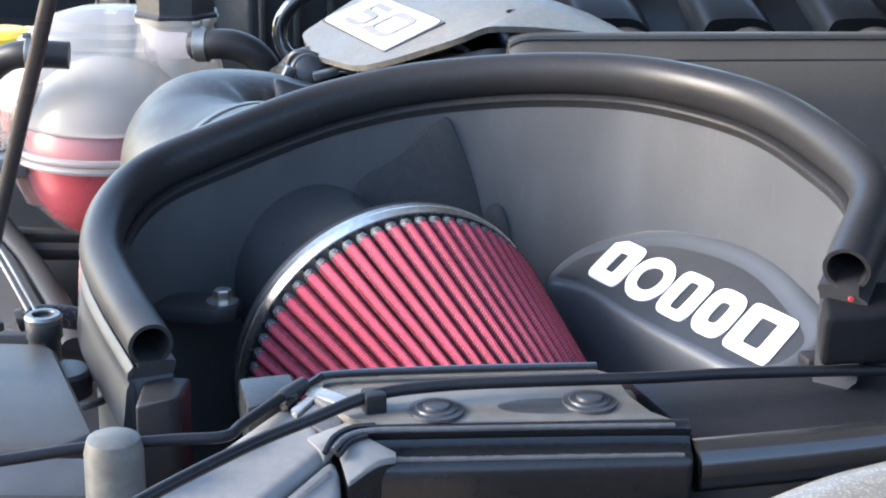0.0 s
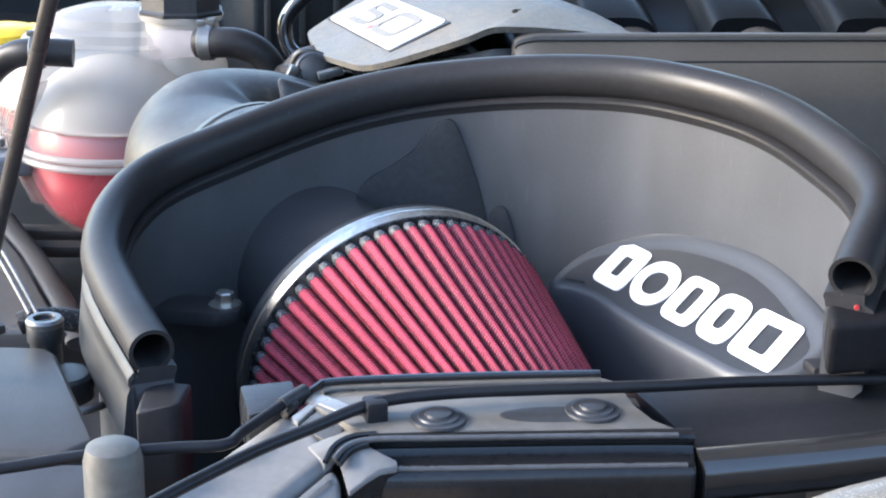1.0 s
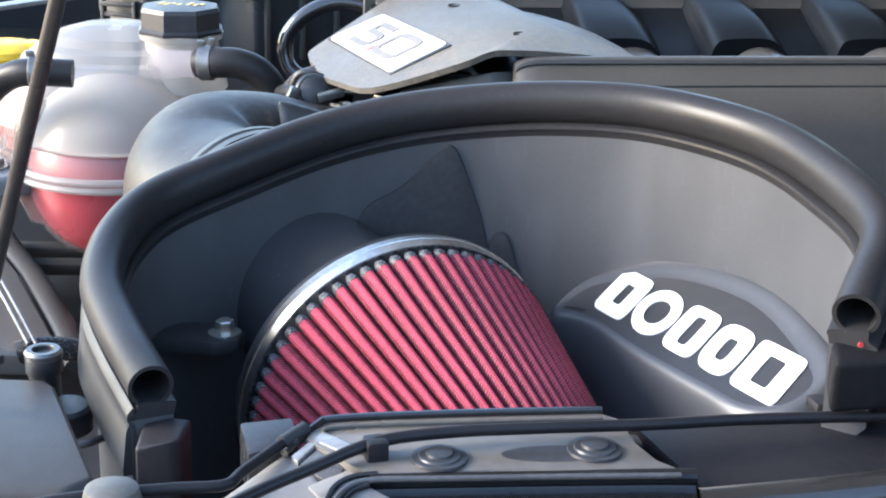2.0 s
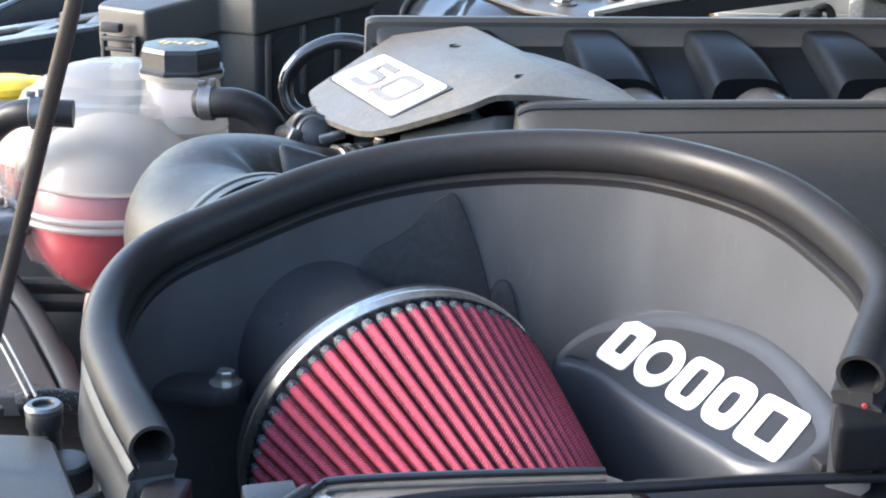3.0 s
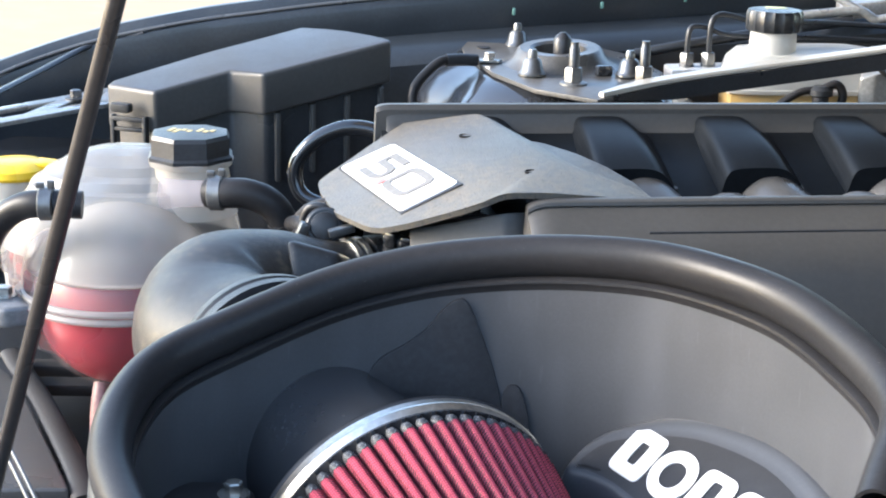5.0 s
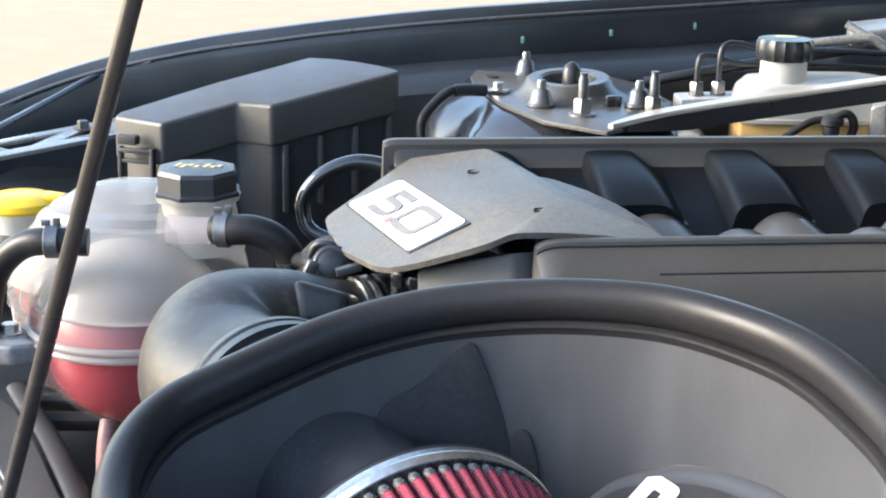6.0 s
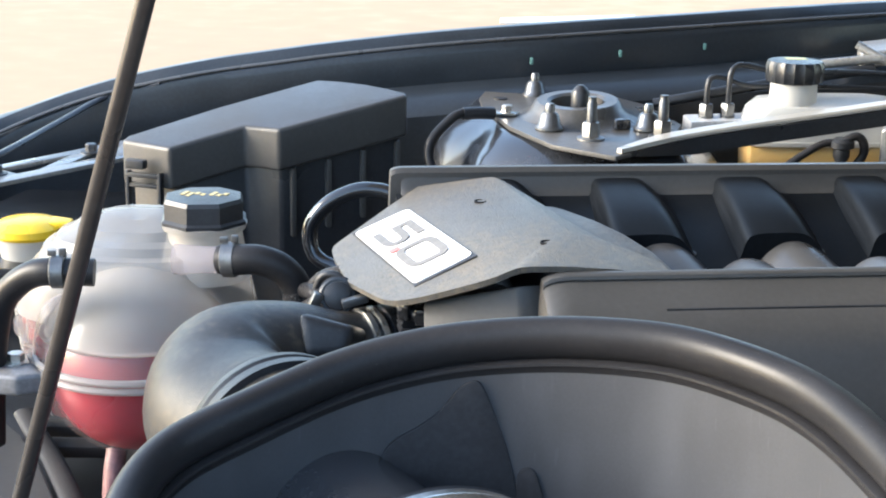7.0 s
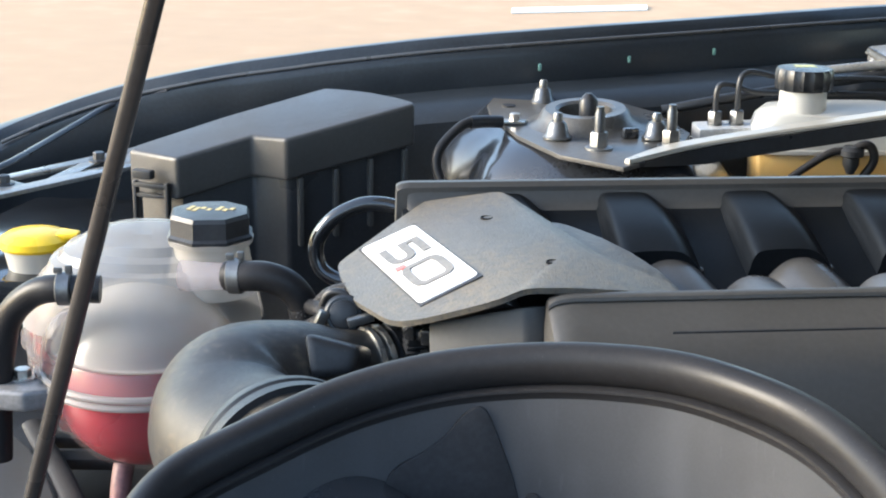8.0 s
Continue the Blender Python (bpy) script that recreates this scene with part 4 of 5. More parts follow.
part("drain_tube", tube([(-0.068, -0.06, 0.69), (-0.069, -0.07, 0.67), (-0.07, -0.08, 0.62)], 0.009), mat("pink_tube", (0.20, 0.10, 0.10), 0.4), tank)


def spring_clamp(at, axis, r, label):
    c = thing("spring_clamp", at, label, "hose clamp", "hose clamps")
    part("band", lathe([(r, -0.006), (r + 0.0015, -0.005), (r + 0.0015, 0.005), (r, 0.006)], at, axis, 28), M_NUT, c)
    part("ear", block((0.006, 0.003, 0.007), Matrix.Translation(Vector(at) + Vector((0.004, 0, r + 0.004))), 0.001), M_NUT, c)
    part("ear", block((0.007, 0.003, 0.005), Matrix.Translation(Vector(at) + Vector((-0.005, 0, r + 0.003))), 0.001), M_NUT, c)


single("coolant_hose", tube([(-0.068, -0.100, 0.861), (-0.098, -0.104, 0.862), (-0.118, -0.10, 0.858), (-0.136, -0.095, 0.846), (-0.150, -0.09, 0.828), (-0.159, -0.085, 0.80), (-0.166, -0.08, 0.76), (-0.17, -0.08, 0.70)], 0.0115), M_RUBBER, (-0.12, -0.1, 0.7), "black rubber coolant hose curving down beside the tank", "hose")
spring_clamp((-0.096, -0.104, 0.862), (1, 0.1, 0), 0.0122, "dull steel spring clamp on the coolant hose")
single("coolant_hose", tube([(0.030, -0.075, 0.868), (0.046, -0.08, 0.870), (0.063, -0.08, 0.870), (0.080, -0.078, 0.863), (0.091, -0.075, 0.848), (0.096, -0.072, 0.825), (0.098, -0.07, 0.78)], 0.0125), M_RUBBER, (0.07, -0.08, 0.78), "black rubber hose from the tank bending down", "hose")
spring_clamp((0.038, -0.077, 0.869), (1, -0.1, 0.05), 0.0132, "dull steel spring clamp at the tank outlet")
single("hose_sleeve", tube([(0.0925, -0.0745, 0.846), (0.096, -0.072, 0.825), (0.098, -0.07, 0.80)], 0.0142), M_BRAID, (0.095, -0.07, 0.8), "woven black sleeve on the hose end", "sleeve")

washer = thing("washer_filler", (-0.208, 0.15, 0.7), "white washer filler neck with a yellow flap cap", "filler neck")
part("filler_neck", lathe([(0.014, 0), (0.020, 0.06), (0.030, 0.11), (0.033, 0.118)], (-0.208, 0.15, 0.705), sides=28), M_MILKY2, washer)
yc = part("filler_cap", lathe([(0.034, 0), (0.036, 0.003), (0.035, 0.009), (0.027, 0.014), (0.012, 0.016)], (-0.208, 0.15, 0.821), sides=32), M_YELLOW, washer, "yellow flap cap")
part("cap_tab", slab([(-0.185, 0.140, 0.836), (-0.163, 0.140, 0.837), (-0.163, 0.152, 0.838), (-0.185, 0.160, 0.838)], 0.006, 0.002), M_YELLOW, yc)

# ---- air box ----
RIM = [(0.123, -0.668, 0.824), (0.119, -0.640, 0.829), (0.088, -0.581, 0.836), (0.069, -0.536, 0.842), (0.064, -0.488, 0.851), (0.076, -0.446, 0.861), (0.113, -0.412, 0.873), (0.165, -0.376, 0.888), (0.217, -0.358, 0.899), (0.271, -0.356, 0.907), (0.325, -0.367, 0.913), (0.376, -0.389, 0.916), (0.422, -0.430, 0.915), (0.449, -0.471, 0.911), (0.469, -0.527, 0.903), (0.474, -0.561, 0.897), (0.469, -0.584, 0.891), (0.458, -0.610, 0.885), (0.447, -0.636, 0.878)]
RIM = [(x, y, z + 0.0002 * min(1.0, max(0.0, (y + 0.60) / 0.08))) for x, y, z in RIM[1:]]
box = thing("air_box", (0.27, -0.5, 0.70), "black moulded air box with a rubber rim seal", "air box")
bm = bmesh.new()
pts = spline(RIM, 6)
fr = frames_along(pts)


def fat(q):
    """The bulb is taller along the back than at its cut ends."""
    return min(1.0, max(0.0, (q[1] + 0.63) / 0.13))


def bulb(q, thin=0.0):
    return 0.0112 + 0.0010 * fat(q) - thin, 0.0114 + 0.0031 * fat(q) - thin


outer, inner_r = [], []
for q, al, sd, tp in fr:
    q = q - Vector((0, 0, 0.0012 * fat(q)))
    for rows, thin in ((outer, 0.0), (inner_r, 0.0021)):
        w, h = bulb(q, thin)
        rows.append([q + sd * math.cos(a) * w + tp * math.sin(a) * h for a in (2 * math.pi * k / 24 for k in range(24))])
vo = [[bm.verts.new(p) for p in ring] for ring in outer]
vi = [[bm.verts.new(p) for p in ring] for ring in inner_r]
for rows, flip in ((vo, False), (vi, True)):
    for a, b in zip(rows, rows[1:]):
        for k in range(24):
            j = (k + 1) % 24
            bm.faces.new((a[k], b[k], b[j], a[j]) if flip else (a[k], a[j], b[j], b[k]))
for a, b in ((vo[0], vi[0]), (vi[-1], vo[-1])):
    for k in range(24):
        j = (k + 1) % 24
        bm.faces.new((a[k], b[k], b[j], a[j]))
seal = part("rim_seal", bm, M_RUBBER, box, "hollow black rubber bulb seal", sharp=50)
def base_profile(f, q):
    h = bulb(q)[1] + 0.0012 * fat(q)
    return [(0.0065, -h + 0.004), (0.0070, -h - 0.001), (0.0110, -h - 0.003), (0.0115, -h - 0.0045), (-0.0108, -h - 0.0045), (-0.0116, -h - 0.0010), (-0.0124, -h + 0.0002), (-0.0122, -h + 0.0018), (-0.0105, -h + 0.0026), (-0.0070, -h + 0.0030)]


part("seal_base", sweep(RIM, base_profile, 6), M_RUBBER, seal)


def wall_profile(f, q):
    """Outer skin, channel under the seal, inner wall that rounds into the floor."""
    dz = 0.645 - q.z
    h = -(bulb(q)[1] + 0.0012 * fat(q) + 0.0045)
    return [(0.0105, h), (0.0105, -0.055), (0.006, -0.060), (0.006, dz - 0.02), (-0.030, dz - 0.02), (-0.030, dz), (-0.020, dz + 0.004), (-0.012, dz + 0.014), (-0.0095, dz + 0.030), (-0.0100, -0.050), (-0.0106, h)]


part("wall", sweep(RIM, wall_profile, 6), M_BOX, box, sharp=50)
def lip_profile(f, q):
    h = bulb(q)[1] + 0.0012 * fat(q)
    return [(0.009, -h + 0.002), (0.0118, -h - 0.001), (0.0122, -h - 0.004), (0.0112, -h - 0.0065), (0.0128, -h - 0.010), (0.0150, -h - 0.029), (0.0150, -h - 0.033), (0.006, -h - 0.033)]


part("outer_lip", sweep(RIM[:6], lip_profile, 6), M_BLACK, box, sharp=50)
floor_pts = [(x, y, 0.644) for x, y, z in RIM]
part("floor", slab(floor_pts, 0.004, 0), M_BOX, box)
part("end_block", slab([(0.1150, -0.660, 0.8060), (0.1320, -0.658, 0.8105), (0.1360, -0.654, 0.8085), (0.1370, -0.635, 0.811), (0.1150, -0.635, 0.812)], 0.060, 0.0022, segments=3), M_CABLE, box)
part("end_block", slab([(0.436, -0.651, 0.8600), (0.478, -0.645, 0.8625), (0.480, -0.612, 0.866), (0.440, -0.618, 0.866)], 0.026, 0.004, segments=4), M_END, box)
part("end_foot", slab([(0.436, -0.628, 0.8290), (0.452, -0.627, 0.8310), (0.505, -0.620, 0.834), (0.505, -0.610, 0.836), (0.432, -0.618, 0.830)], 0.006, 0.002), M_CABLE, box)
part("red_marker", lathe([(0.0014, 0), (0.0011, 0.0006)], (0.450, -0.6385, 0.8645), (0, -1, 0.2), 12), M_RED, box)


def pad_z(x, y):
    return 0.766 + 0.408 * x + 0.247 * y


PAD = [(0.322, -0.418), (0.342, -0.406), (0.3735, -0.416), (0.398, -0.434), (0.4228, -0.4653), (0.4368, -0.4948), (0.4465, -0.5315), (0.4505, -0.552), (0.4467, -0.5635), (0.4331, -0.5695), (0.4144, -0.5602), (0.3967, -0.534), (0.3725, -0.4964), (0.3581, -0.4719), (0.343, -0.4447), (0.3301, -0.4278)]
# third number: 1 where the shelf runs up into the back wall, 0 along its free front edge
PAD_SIDE = (0.25, 0.7, 1.0, 1.0, 1.0, 1.0, 1.0, 0.9, 0.4, 0.05, 0.0, 0.0, 0.0, 0.0, 0.0, 0.08)
pad_line = spline([(x, y, w) for (x, y), w in zip(PAD, PAD_SIDE)], 6, True)


def pad_ring(out, rise, fall, middle=1.0):
    ring = []
    m_ = len(pad_line)
    for k, (x, y, w) in enumerate(pad_line):
        d = Vector((pad_line[(k + 1) % m_][0] - pad_line[k - 1][0], pad_line[(k + 1) % m_][1] - pad_line[k - 1][1])).normalized()
        w = min(1.0, max(0.0, w))
        q = Vector((x, y)) + Vector((-d.y, d.x)) * out * (0.42 + 0.58 * w if out > 0 else 1.0)
        q = Vector((0.392, -0.486)) + (q - Vector((0.392, -0.486))) * middle
        ring.append((q.x, q.y, pad_z(q.x, q.y) + rise * w - fall * (1 - w)))
    return ring


part("logo_pad", loft(bmesh.new(), [pad_ring(0.034, -0.034, 0.095), pad_ring(0.0270, -0.018, 0.062), pad_ring(0.0210, -0.0080, 0.036), pad_ring(0.0165, -0.0022, 0.0200), pad_ring(0.0135, 0.0004, 0.0105), pad_ring(0.0110, 0.0017, 0.0055), pad_ring(0.0085, 0.0021, 0.0026), pad_ring(0.0060, 0.0018, 0.0012), pad_ring(0.0035, 0.0008, 0.0004), pad_ring(0.0015, 0.0001, 0.0001), pad_ring(-0.001, -0.0001, 0.0001)], True, (False, False)), M_RIDGE, box, sharp=60)
part("pad_field", loft(bmesh.new(), [pad_ring(-0.0005, -0.0002, 0.0002), pad_ring(-0.004, 0.0, 0.0), pad_ring(-0.004, 0.0, 0.0, 0.85)], True, (False, True)), M_PAD, box, "dark grey field of the pad", sharp=60)
# five slanted white shapes on the pad
w0, w1, w2 = Vector((0.3406, -0.4273)), Vector((0.3634, -0.4018)), Vector((0.4275, -0.5695))
along, rise = (w2 - w0), (w1 - w0)


def on_pad(s, t, lift=0.0008):
    q = w0 + along * s + rise * t
    return Vector((q.x, q.y, pad_z(q.x, q.y) + lift))




def emblem(s0, s1, power, slot_s, slot_t):
    """A slanted block or oval with a slot through it."""
    mid_s, half_s = (s0 + s1) / 2, (s1 - s0) / 2
    bm_ = bmesh.new()
    loops = []
    for hs, ht, lift in ((half_s, 0.5, 0.0009), (half_s * slot_s, 0.5 * slot_t, 0.0009), (half_s * slot_s, 0.5 * slot_t, -0.0002), (half_s, 0.5, -0.0002)):
        loops.append([on_pad(mid_s + hs * math.copysign(abs(math.cos(a)) ** power, math.cos(a)), 0.5 + ht * math.copysign(abs(math.sin(a)) ** power, math.sin(a)), lift) for a in (2 * math.pi * k / 40 for k in range(40))])
    return loft(bm_, loops + loops[:1], True, (False, False))


for s0, s1, power, slot_s, slot_t in ((0.0, 0.180, 0.30, 0.26, 0.50), (0.188, 0.395, 0.95, 0.52, 0.56), (0.405, 0.575, 0.42, 0.30, 0.66), (0.590, 0.760, 0.62, 0.30, 0.50), (0.775, 0.995, 0.22, 0.36, 0.60)):
    part("logo_shape", emblem(s0, s1, power, slot_s, slot_t), M_WHITE, box, "plain white slanted emblem shape", sharp=50)
part("bolt_tab", slab([(0.078, -0.468, 0.784), (0.116, -0.472, 0.784), (0.130, -0.466, 0.784), (0.132, -0.452, 0.784), (0.120, -0.440, 0.784), (0.082, -0.440, 0.784)], 0.010, 0.003), M_MATTE, box)
part("tab_bolt", hexnut((0.120, -0.457, 0.784), 0.0056, 0.0085, washer=1.75), M_ZINC, box)
# two thin dark plates paint the soft shadow on the back wall
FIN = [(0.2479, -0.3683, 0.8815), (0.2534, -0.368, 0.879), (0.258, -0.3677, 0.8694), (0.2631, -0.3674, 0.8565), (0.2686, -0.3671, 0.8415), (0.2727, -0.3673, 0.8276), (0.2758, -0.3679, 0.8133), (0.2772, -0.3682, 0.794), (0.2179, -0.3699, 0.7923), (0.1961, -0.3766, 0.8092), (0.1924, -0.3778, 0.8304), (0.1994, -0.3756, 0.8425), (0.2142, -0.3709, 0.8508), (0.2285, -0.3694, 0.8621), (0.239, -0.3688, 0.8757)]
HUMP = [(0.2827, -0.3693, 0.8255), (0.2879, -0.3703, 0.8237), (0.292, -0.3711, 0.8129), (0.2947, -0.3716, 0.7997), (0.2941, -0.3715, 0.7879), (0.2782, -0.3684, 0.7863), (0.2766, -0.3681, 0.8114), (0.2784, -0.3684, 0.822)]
M_WALL_SHADE = mat("shade_black", (0.030, 0.031, 0.034), 0.45, spec=0.2)
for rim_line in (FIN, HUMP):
    part("wall_shade", slab([tuple(q) for q in spline(rim_line, 4, True)], 0.004, 0.0010, (0, 1, 0)), M_WALL_SHADE, box)

# ---- filter ----
FC, AZ, EL, FR = Vector((0.2306, -0.4705, 0.7514)), 0.509, -0.135, 0.0998
FN = Vector((math.sin(AZ) * math.cos(EL), -math.cos(AZ) * math.cos(EL), math.sin(EL)))
afilter = thing("air_filter", tuple(FC), "red pleated conical air filter with a metal clamp band", "air filter")
part("rubber_flange", lathe([(0.064, -0.024), (0.094, -0.0225), (0.0992, -0.021), (0.1003, -0.0195), (0.0992, -0.0180), (0.0985, -0.0172), (0.0985, -0.0085), (0.0992, -0.0058), (0.0992, -0.0045), (0.0975, -0.0036), (0.085, -0.0036)], FC, FN, 96), M_MATTE, afilter)
part("clamp_band", lathe([(0.0970, -0.0184), (0.0990, -0.0182), (0.0999, -0.0174), (0.1007, -0.0120), (0.1001, -0.0116), (0.0992, -0.0058), (0.0970, -0.0054)], FC, FN, 128), M_CHROME, afilter, sharp=12)
part("flange_bead", lathe([(0.0975, -0.0225), (0.1004, -0.0205), (0.0985, -0.0182)], FC, FN, 96), M_RUBBER, afilter)
LEN, R_END = 0.165, 0.064
part("end_cap", lathe([(0.040, LEN + 0.012), (R_END, LEN + 0.010), (R_END + 0.004, LEN + 0.004), (R_END + 0.003, LEN - 0.006), (0.05, LEN - 0.008)], FC, FN, 48), M_RUBBER, afilter)
part("core", lathe([(FR - 0.0105, -0.005), (R_END - 0.0100, LEN)], FC, FN, 48), M_WIRE, afilter)
part("adapter", tube([(0.2215, -0.4545, 0.7545, 0.090), (0.214, -0.443, 0.758, 0.080), (0.203, -0.430, 0.764, 0.070), (0.188, -0.410, 0.772, 0.062), (0.168, -0.385, 0.780, 0.058), (0.15, -0.355, 0.790, 0.057)], None, 56, 6), M_BOOT, afilter, "smooth black rubber inlet adapter")
PLEATS = 66
# one pleat, its ridge along +x (radial) and its run along +z (the axis)
bm = bmesh.new()
rings = []
for f in (-0.012, 0.006, 0.03, 0.25, 0.5, 0.75, 1.0):
    h = f * LEN
    r = FR + (R_END - FR) * f
    w = r * math.pi / PLEATS
    dip = 0.0025 if f < 0 else (0.0008 if f < 0.02 else 0.0)
    rings.append([Vector((r - 0.0095, -w * 0.99, h)), Vector((r - 0.0062, -w * 0.89, h)), Vector((r - 0.0022 - dip, -w * 0.70, h)), Vector((r - dip, -w * 0.36, h)), Vector((r - dip, w * 0.36, h)), Vector((r - 0.0022 - dip, w * 0.70, h)), Vector((r - 0.0062, w * 0.89, h)), Vector((r - 0.0095, w * 0.99, h))])
loft(bm, rings, False)
pleat_me = finish(bm, M_FILTER, "pleat", 60)
bm = bmesh.new()
for f0 in np.arange(0.035, 0.97, 0.0136):
    for side in (-1, 1):
        run = []
        for rr, ww, df in ((0.0002, 0.36, 0.0), (-0.0020, 0.72, 0.004), (-0.0060, 0.905, 0.0085), (-0.0090, 0.985, 0.012)):
            pair = []
            for wide in (0.0, 0.0050):
                f = f0 + df + wide * (0.45 if rr > 0 else 1.0)
                r = FR + (R_END - FR) * f
                pair.append(bm.verts.new((r + rr + 0.0003, side * (r * math.pi / PLEATS * ww + 0.0002), f * LEN)))
            run.append(pair)
        for p0, p1 in zip(run, run[1:]):
            bm.faces.new((p0[0], p1[0], p1[1], p0[1]))
wire_me = finish(bm, M_MESH, "wire_mesh", 60)
# dark rubber that coats the first millimetres of each ridge
bm = bmesh.new()
rings = []
for f, wide in ((-0.012, 1.0), (0.006, 1.0), (0.022, 1.0), (0.032, 0.85)):
    r = FR + (R_END - FR) * f + 0.0004
    w = r * math.pi / PLEATS
    dip = 0.0025 if f < 0 else (0.0008 if f < 0.02 else 0.0)
    rings.append([Vector((r - 0.0062, -w * 0.91 * wide, f * LEN)), Vector((r - 0.0022 - dip, -w * 0.73 * wide, f * LEN)), Vector((r - dip, -w * 0.39 * wide, f * LEN)), Vector((r - dip, w * 0.39 * wide, f * LEN)), Vector((r - 0.0022 - dip, w * 0.73 * wide, f * LEN)), Vector((r - 0.0062, w * 0.91 * wide, f * LEN))])
loft(bm, rings, False)
tip_me = finish(bm, M_TIP, "ridge_tip", 60)
# rubber that fills the valley between two pleats next to the flange
bm = bmesh.new()
w = FR * math.pi / PLEATS
pot = []
for f, lift, wide in ((-0.024, -0.0010, 0.74), (0.004, -0.0026, 0.66), (0.022, -0.005, 0.40), (0.045, -0.008, 0.20), (0.07, -0.0125, 0.05)):
    r = FR + (R_END - FR) * f
    pot.append([Vector((r - 0.014, -w * wide, f * LEN)), Vector((r + lift, -w * wide, f * LEN)), Vector((r + lift - 0.0012, 0, f * LEN)), Vector((r + lift, w * wide, f * LEN)), Vector((r - 0.014, w * wide, f * LEN))])
loft(bm, pot, False)
pot_me = finish(bm, M_END, "potting", 40)
turn = Vector((0, 0, 1)).rotation_difference(FN).to_matrix().to_4x4()
for k in range(PLEATS):
    ob = new("pleat", pleat_me)
    ob.parent = afilter
    ob.matrix_basis = turn @ Matrix.Rotation(2 * math.pi * k / PLEATS + radians(2.65), 4, "Z")
    wire = new("wire_mesh", wire_me)
    wire.parent = ob
    tip = new("ridge_tip", tip_me)
    tip.parent = ob
    fill = new("potting", pot_me)
    fill.parent = ob
    fill.matrix_basis = Matrix.Rotation(math.pi / PLEATS, 4, "Z")

# ---- hood prop ----
ROD0, ROD1 = Vector((0.017, -0.6145, 0.80)), Vector((0.133, -0.674, 1.15))
prop = thing("hood_prop_rod", tuple(ROD0), "slim bronze-grey bonnet prop rod standing at a slant", "prop rod")
part("rod", tube([tuple(ROD0), tuple(ROD0.lerp(ROD1, 0.5)), tuple(ROD1 + (ROD1 - ROD0) * 0.5)], 0.0037, 16, 2), mat("rod_metal", (0.022, 0.021, 0.021), 0.28, spec=0.40), prop)

# ---- front edge, nearest the camera ----
panel = thing("latch_panel", (0.28, -0.69, 0.76), "satin black slam panel with push pins", "slam panel")
part("top_plate", slab([(0.203, -0.660, 0.826), (0.330, -0.640, 0.826), (0.341, -0.647, 0.826), (0.3465, -0.6717, 0.826), (0.3545, -0.6875, 0.8258), (0.3635, -0.6945, 0.8256), (0.3100, -0.7025, 0.8258), (0.2330, -0.7125, 0.8256), (0.2210, -0.7050, 0.8254), (0.198, -0.680, 0.825)], 0.005, 0.0012), M_PANEL_SHEEN, panel)
part("back_lip", tube([(0.190, -0.690, 0.822), (0.201, -0.668, 0.8255), (0.212, -0.661, 0.8265), (0.27, -0.650, 0.8268), (0.333, -0.640, 0.8265)], 0.0022, 10), M_GLOSS, panel)
part("rear_wall", slab([(0.195, -0.670, 0.818), (0.350, -0.645, 0.818), (0.352, -0.656, 0.818), (0.197, -0.682, 0.818)], 0.14, 0.002), M_BLACK, panel)
NOSE = [(0.004, 0.0), (0.002, 0.0), (0.0, -0.0006), (-0.0016, -0.0022), (-0.0012, -0.0042), (0.0008, -0.0068), (-0.0002, -0.0090), (-0.0030, -0.0102), (-0.0070, -0.0106), (-0.0105, -0.0116), (-0.0128, -0.0140), (-0.0136, -0.019), (-0.0138, -0.046), (-0.010, -0.054), (0.004, -0.054)]
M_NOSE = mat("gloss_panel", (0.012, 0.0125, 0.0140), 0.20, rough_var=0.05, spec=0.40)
# paler tone for thin tubes that draw highlights along the rolled edges
M_EDGE_GLINT = mat("edge_glint", (0.060, 0.060, 0.062), 0.26, spec=0.6, coat=0.3, rough_var=0.05)
def nose_end(f, q):
    back = max(0.0, f - 0.95) / 0.05
    return [(o_ + (0.005 * back * back if o_ < -0.004 else 0.0), u_) for o_, u_ in NOSE]
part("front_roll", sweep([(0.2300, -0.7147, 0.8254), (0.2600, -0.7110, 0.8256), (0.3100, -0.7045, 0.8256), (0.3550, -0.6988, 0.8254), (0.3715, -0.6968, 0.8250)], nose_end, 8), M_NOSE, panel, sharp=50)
part("upper_glint", tube([(0.2165, -0.7285, 0.8205), (0.2215, -0.7205, 0.8232), (0.2320, -0.7156, 0.8243), (0.2600, -0.7122, 0.8245), (0.3100, -0.7057, 0.8245), (0.3640, -0.6988, 0.8242)], 0.0014, 10), M_EDGE_GLINT, panel)
part("lower_glint", tube([(0.2400, -0.7235, 0.8150), (0.2480, -0.7225, 0.8144), (0.2700, -0.7196, 0.8142), (0.3100, -0.7145, 0.8142), (0.3680, -0.7068, 0.8138)], 0.0014, 10), M_EDGE_GLINT, panel)
# light grey here puts the lit turn of the dark corner into colour
part("corner_facet", slab([(0.2183, -0.7222, 0.8168), (0.2275, -0.7165, 0.8225), (0.2315, -0.7175, 0.8215), (0.2428, -0.7205, 0.8172), (0.2433, -0.7250, 0.8166), (0.2363, -0.7285, 0.8160), (0.2312, -0.7310, 0.8140), (0.2237, -0.7360, 0.8096)], 0.003, 0.0010, segments=2), M_SLOPE, panel, "panel corner fillet painted light grey as if lit")
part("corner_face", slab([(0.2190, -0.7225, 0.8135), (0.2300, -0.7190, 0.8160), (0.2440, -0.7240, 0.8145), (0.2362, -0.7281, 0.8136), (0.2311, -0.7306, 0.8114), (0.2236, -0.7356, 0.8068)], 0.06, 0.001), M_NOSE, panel)
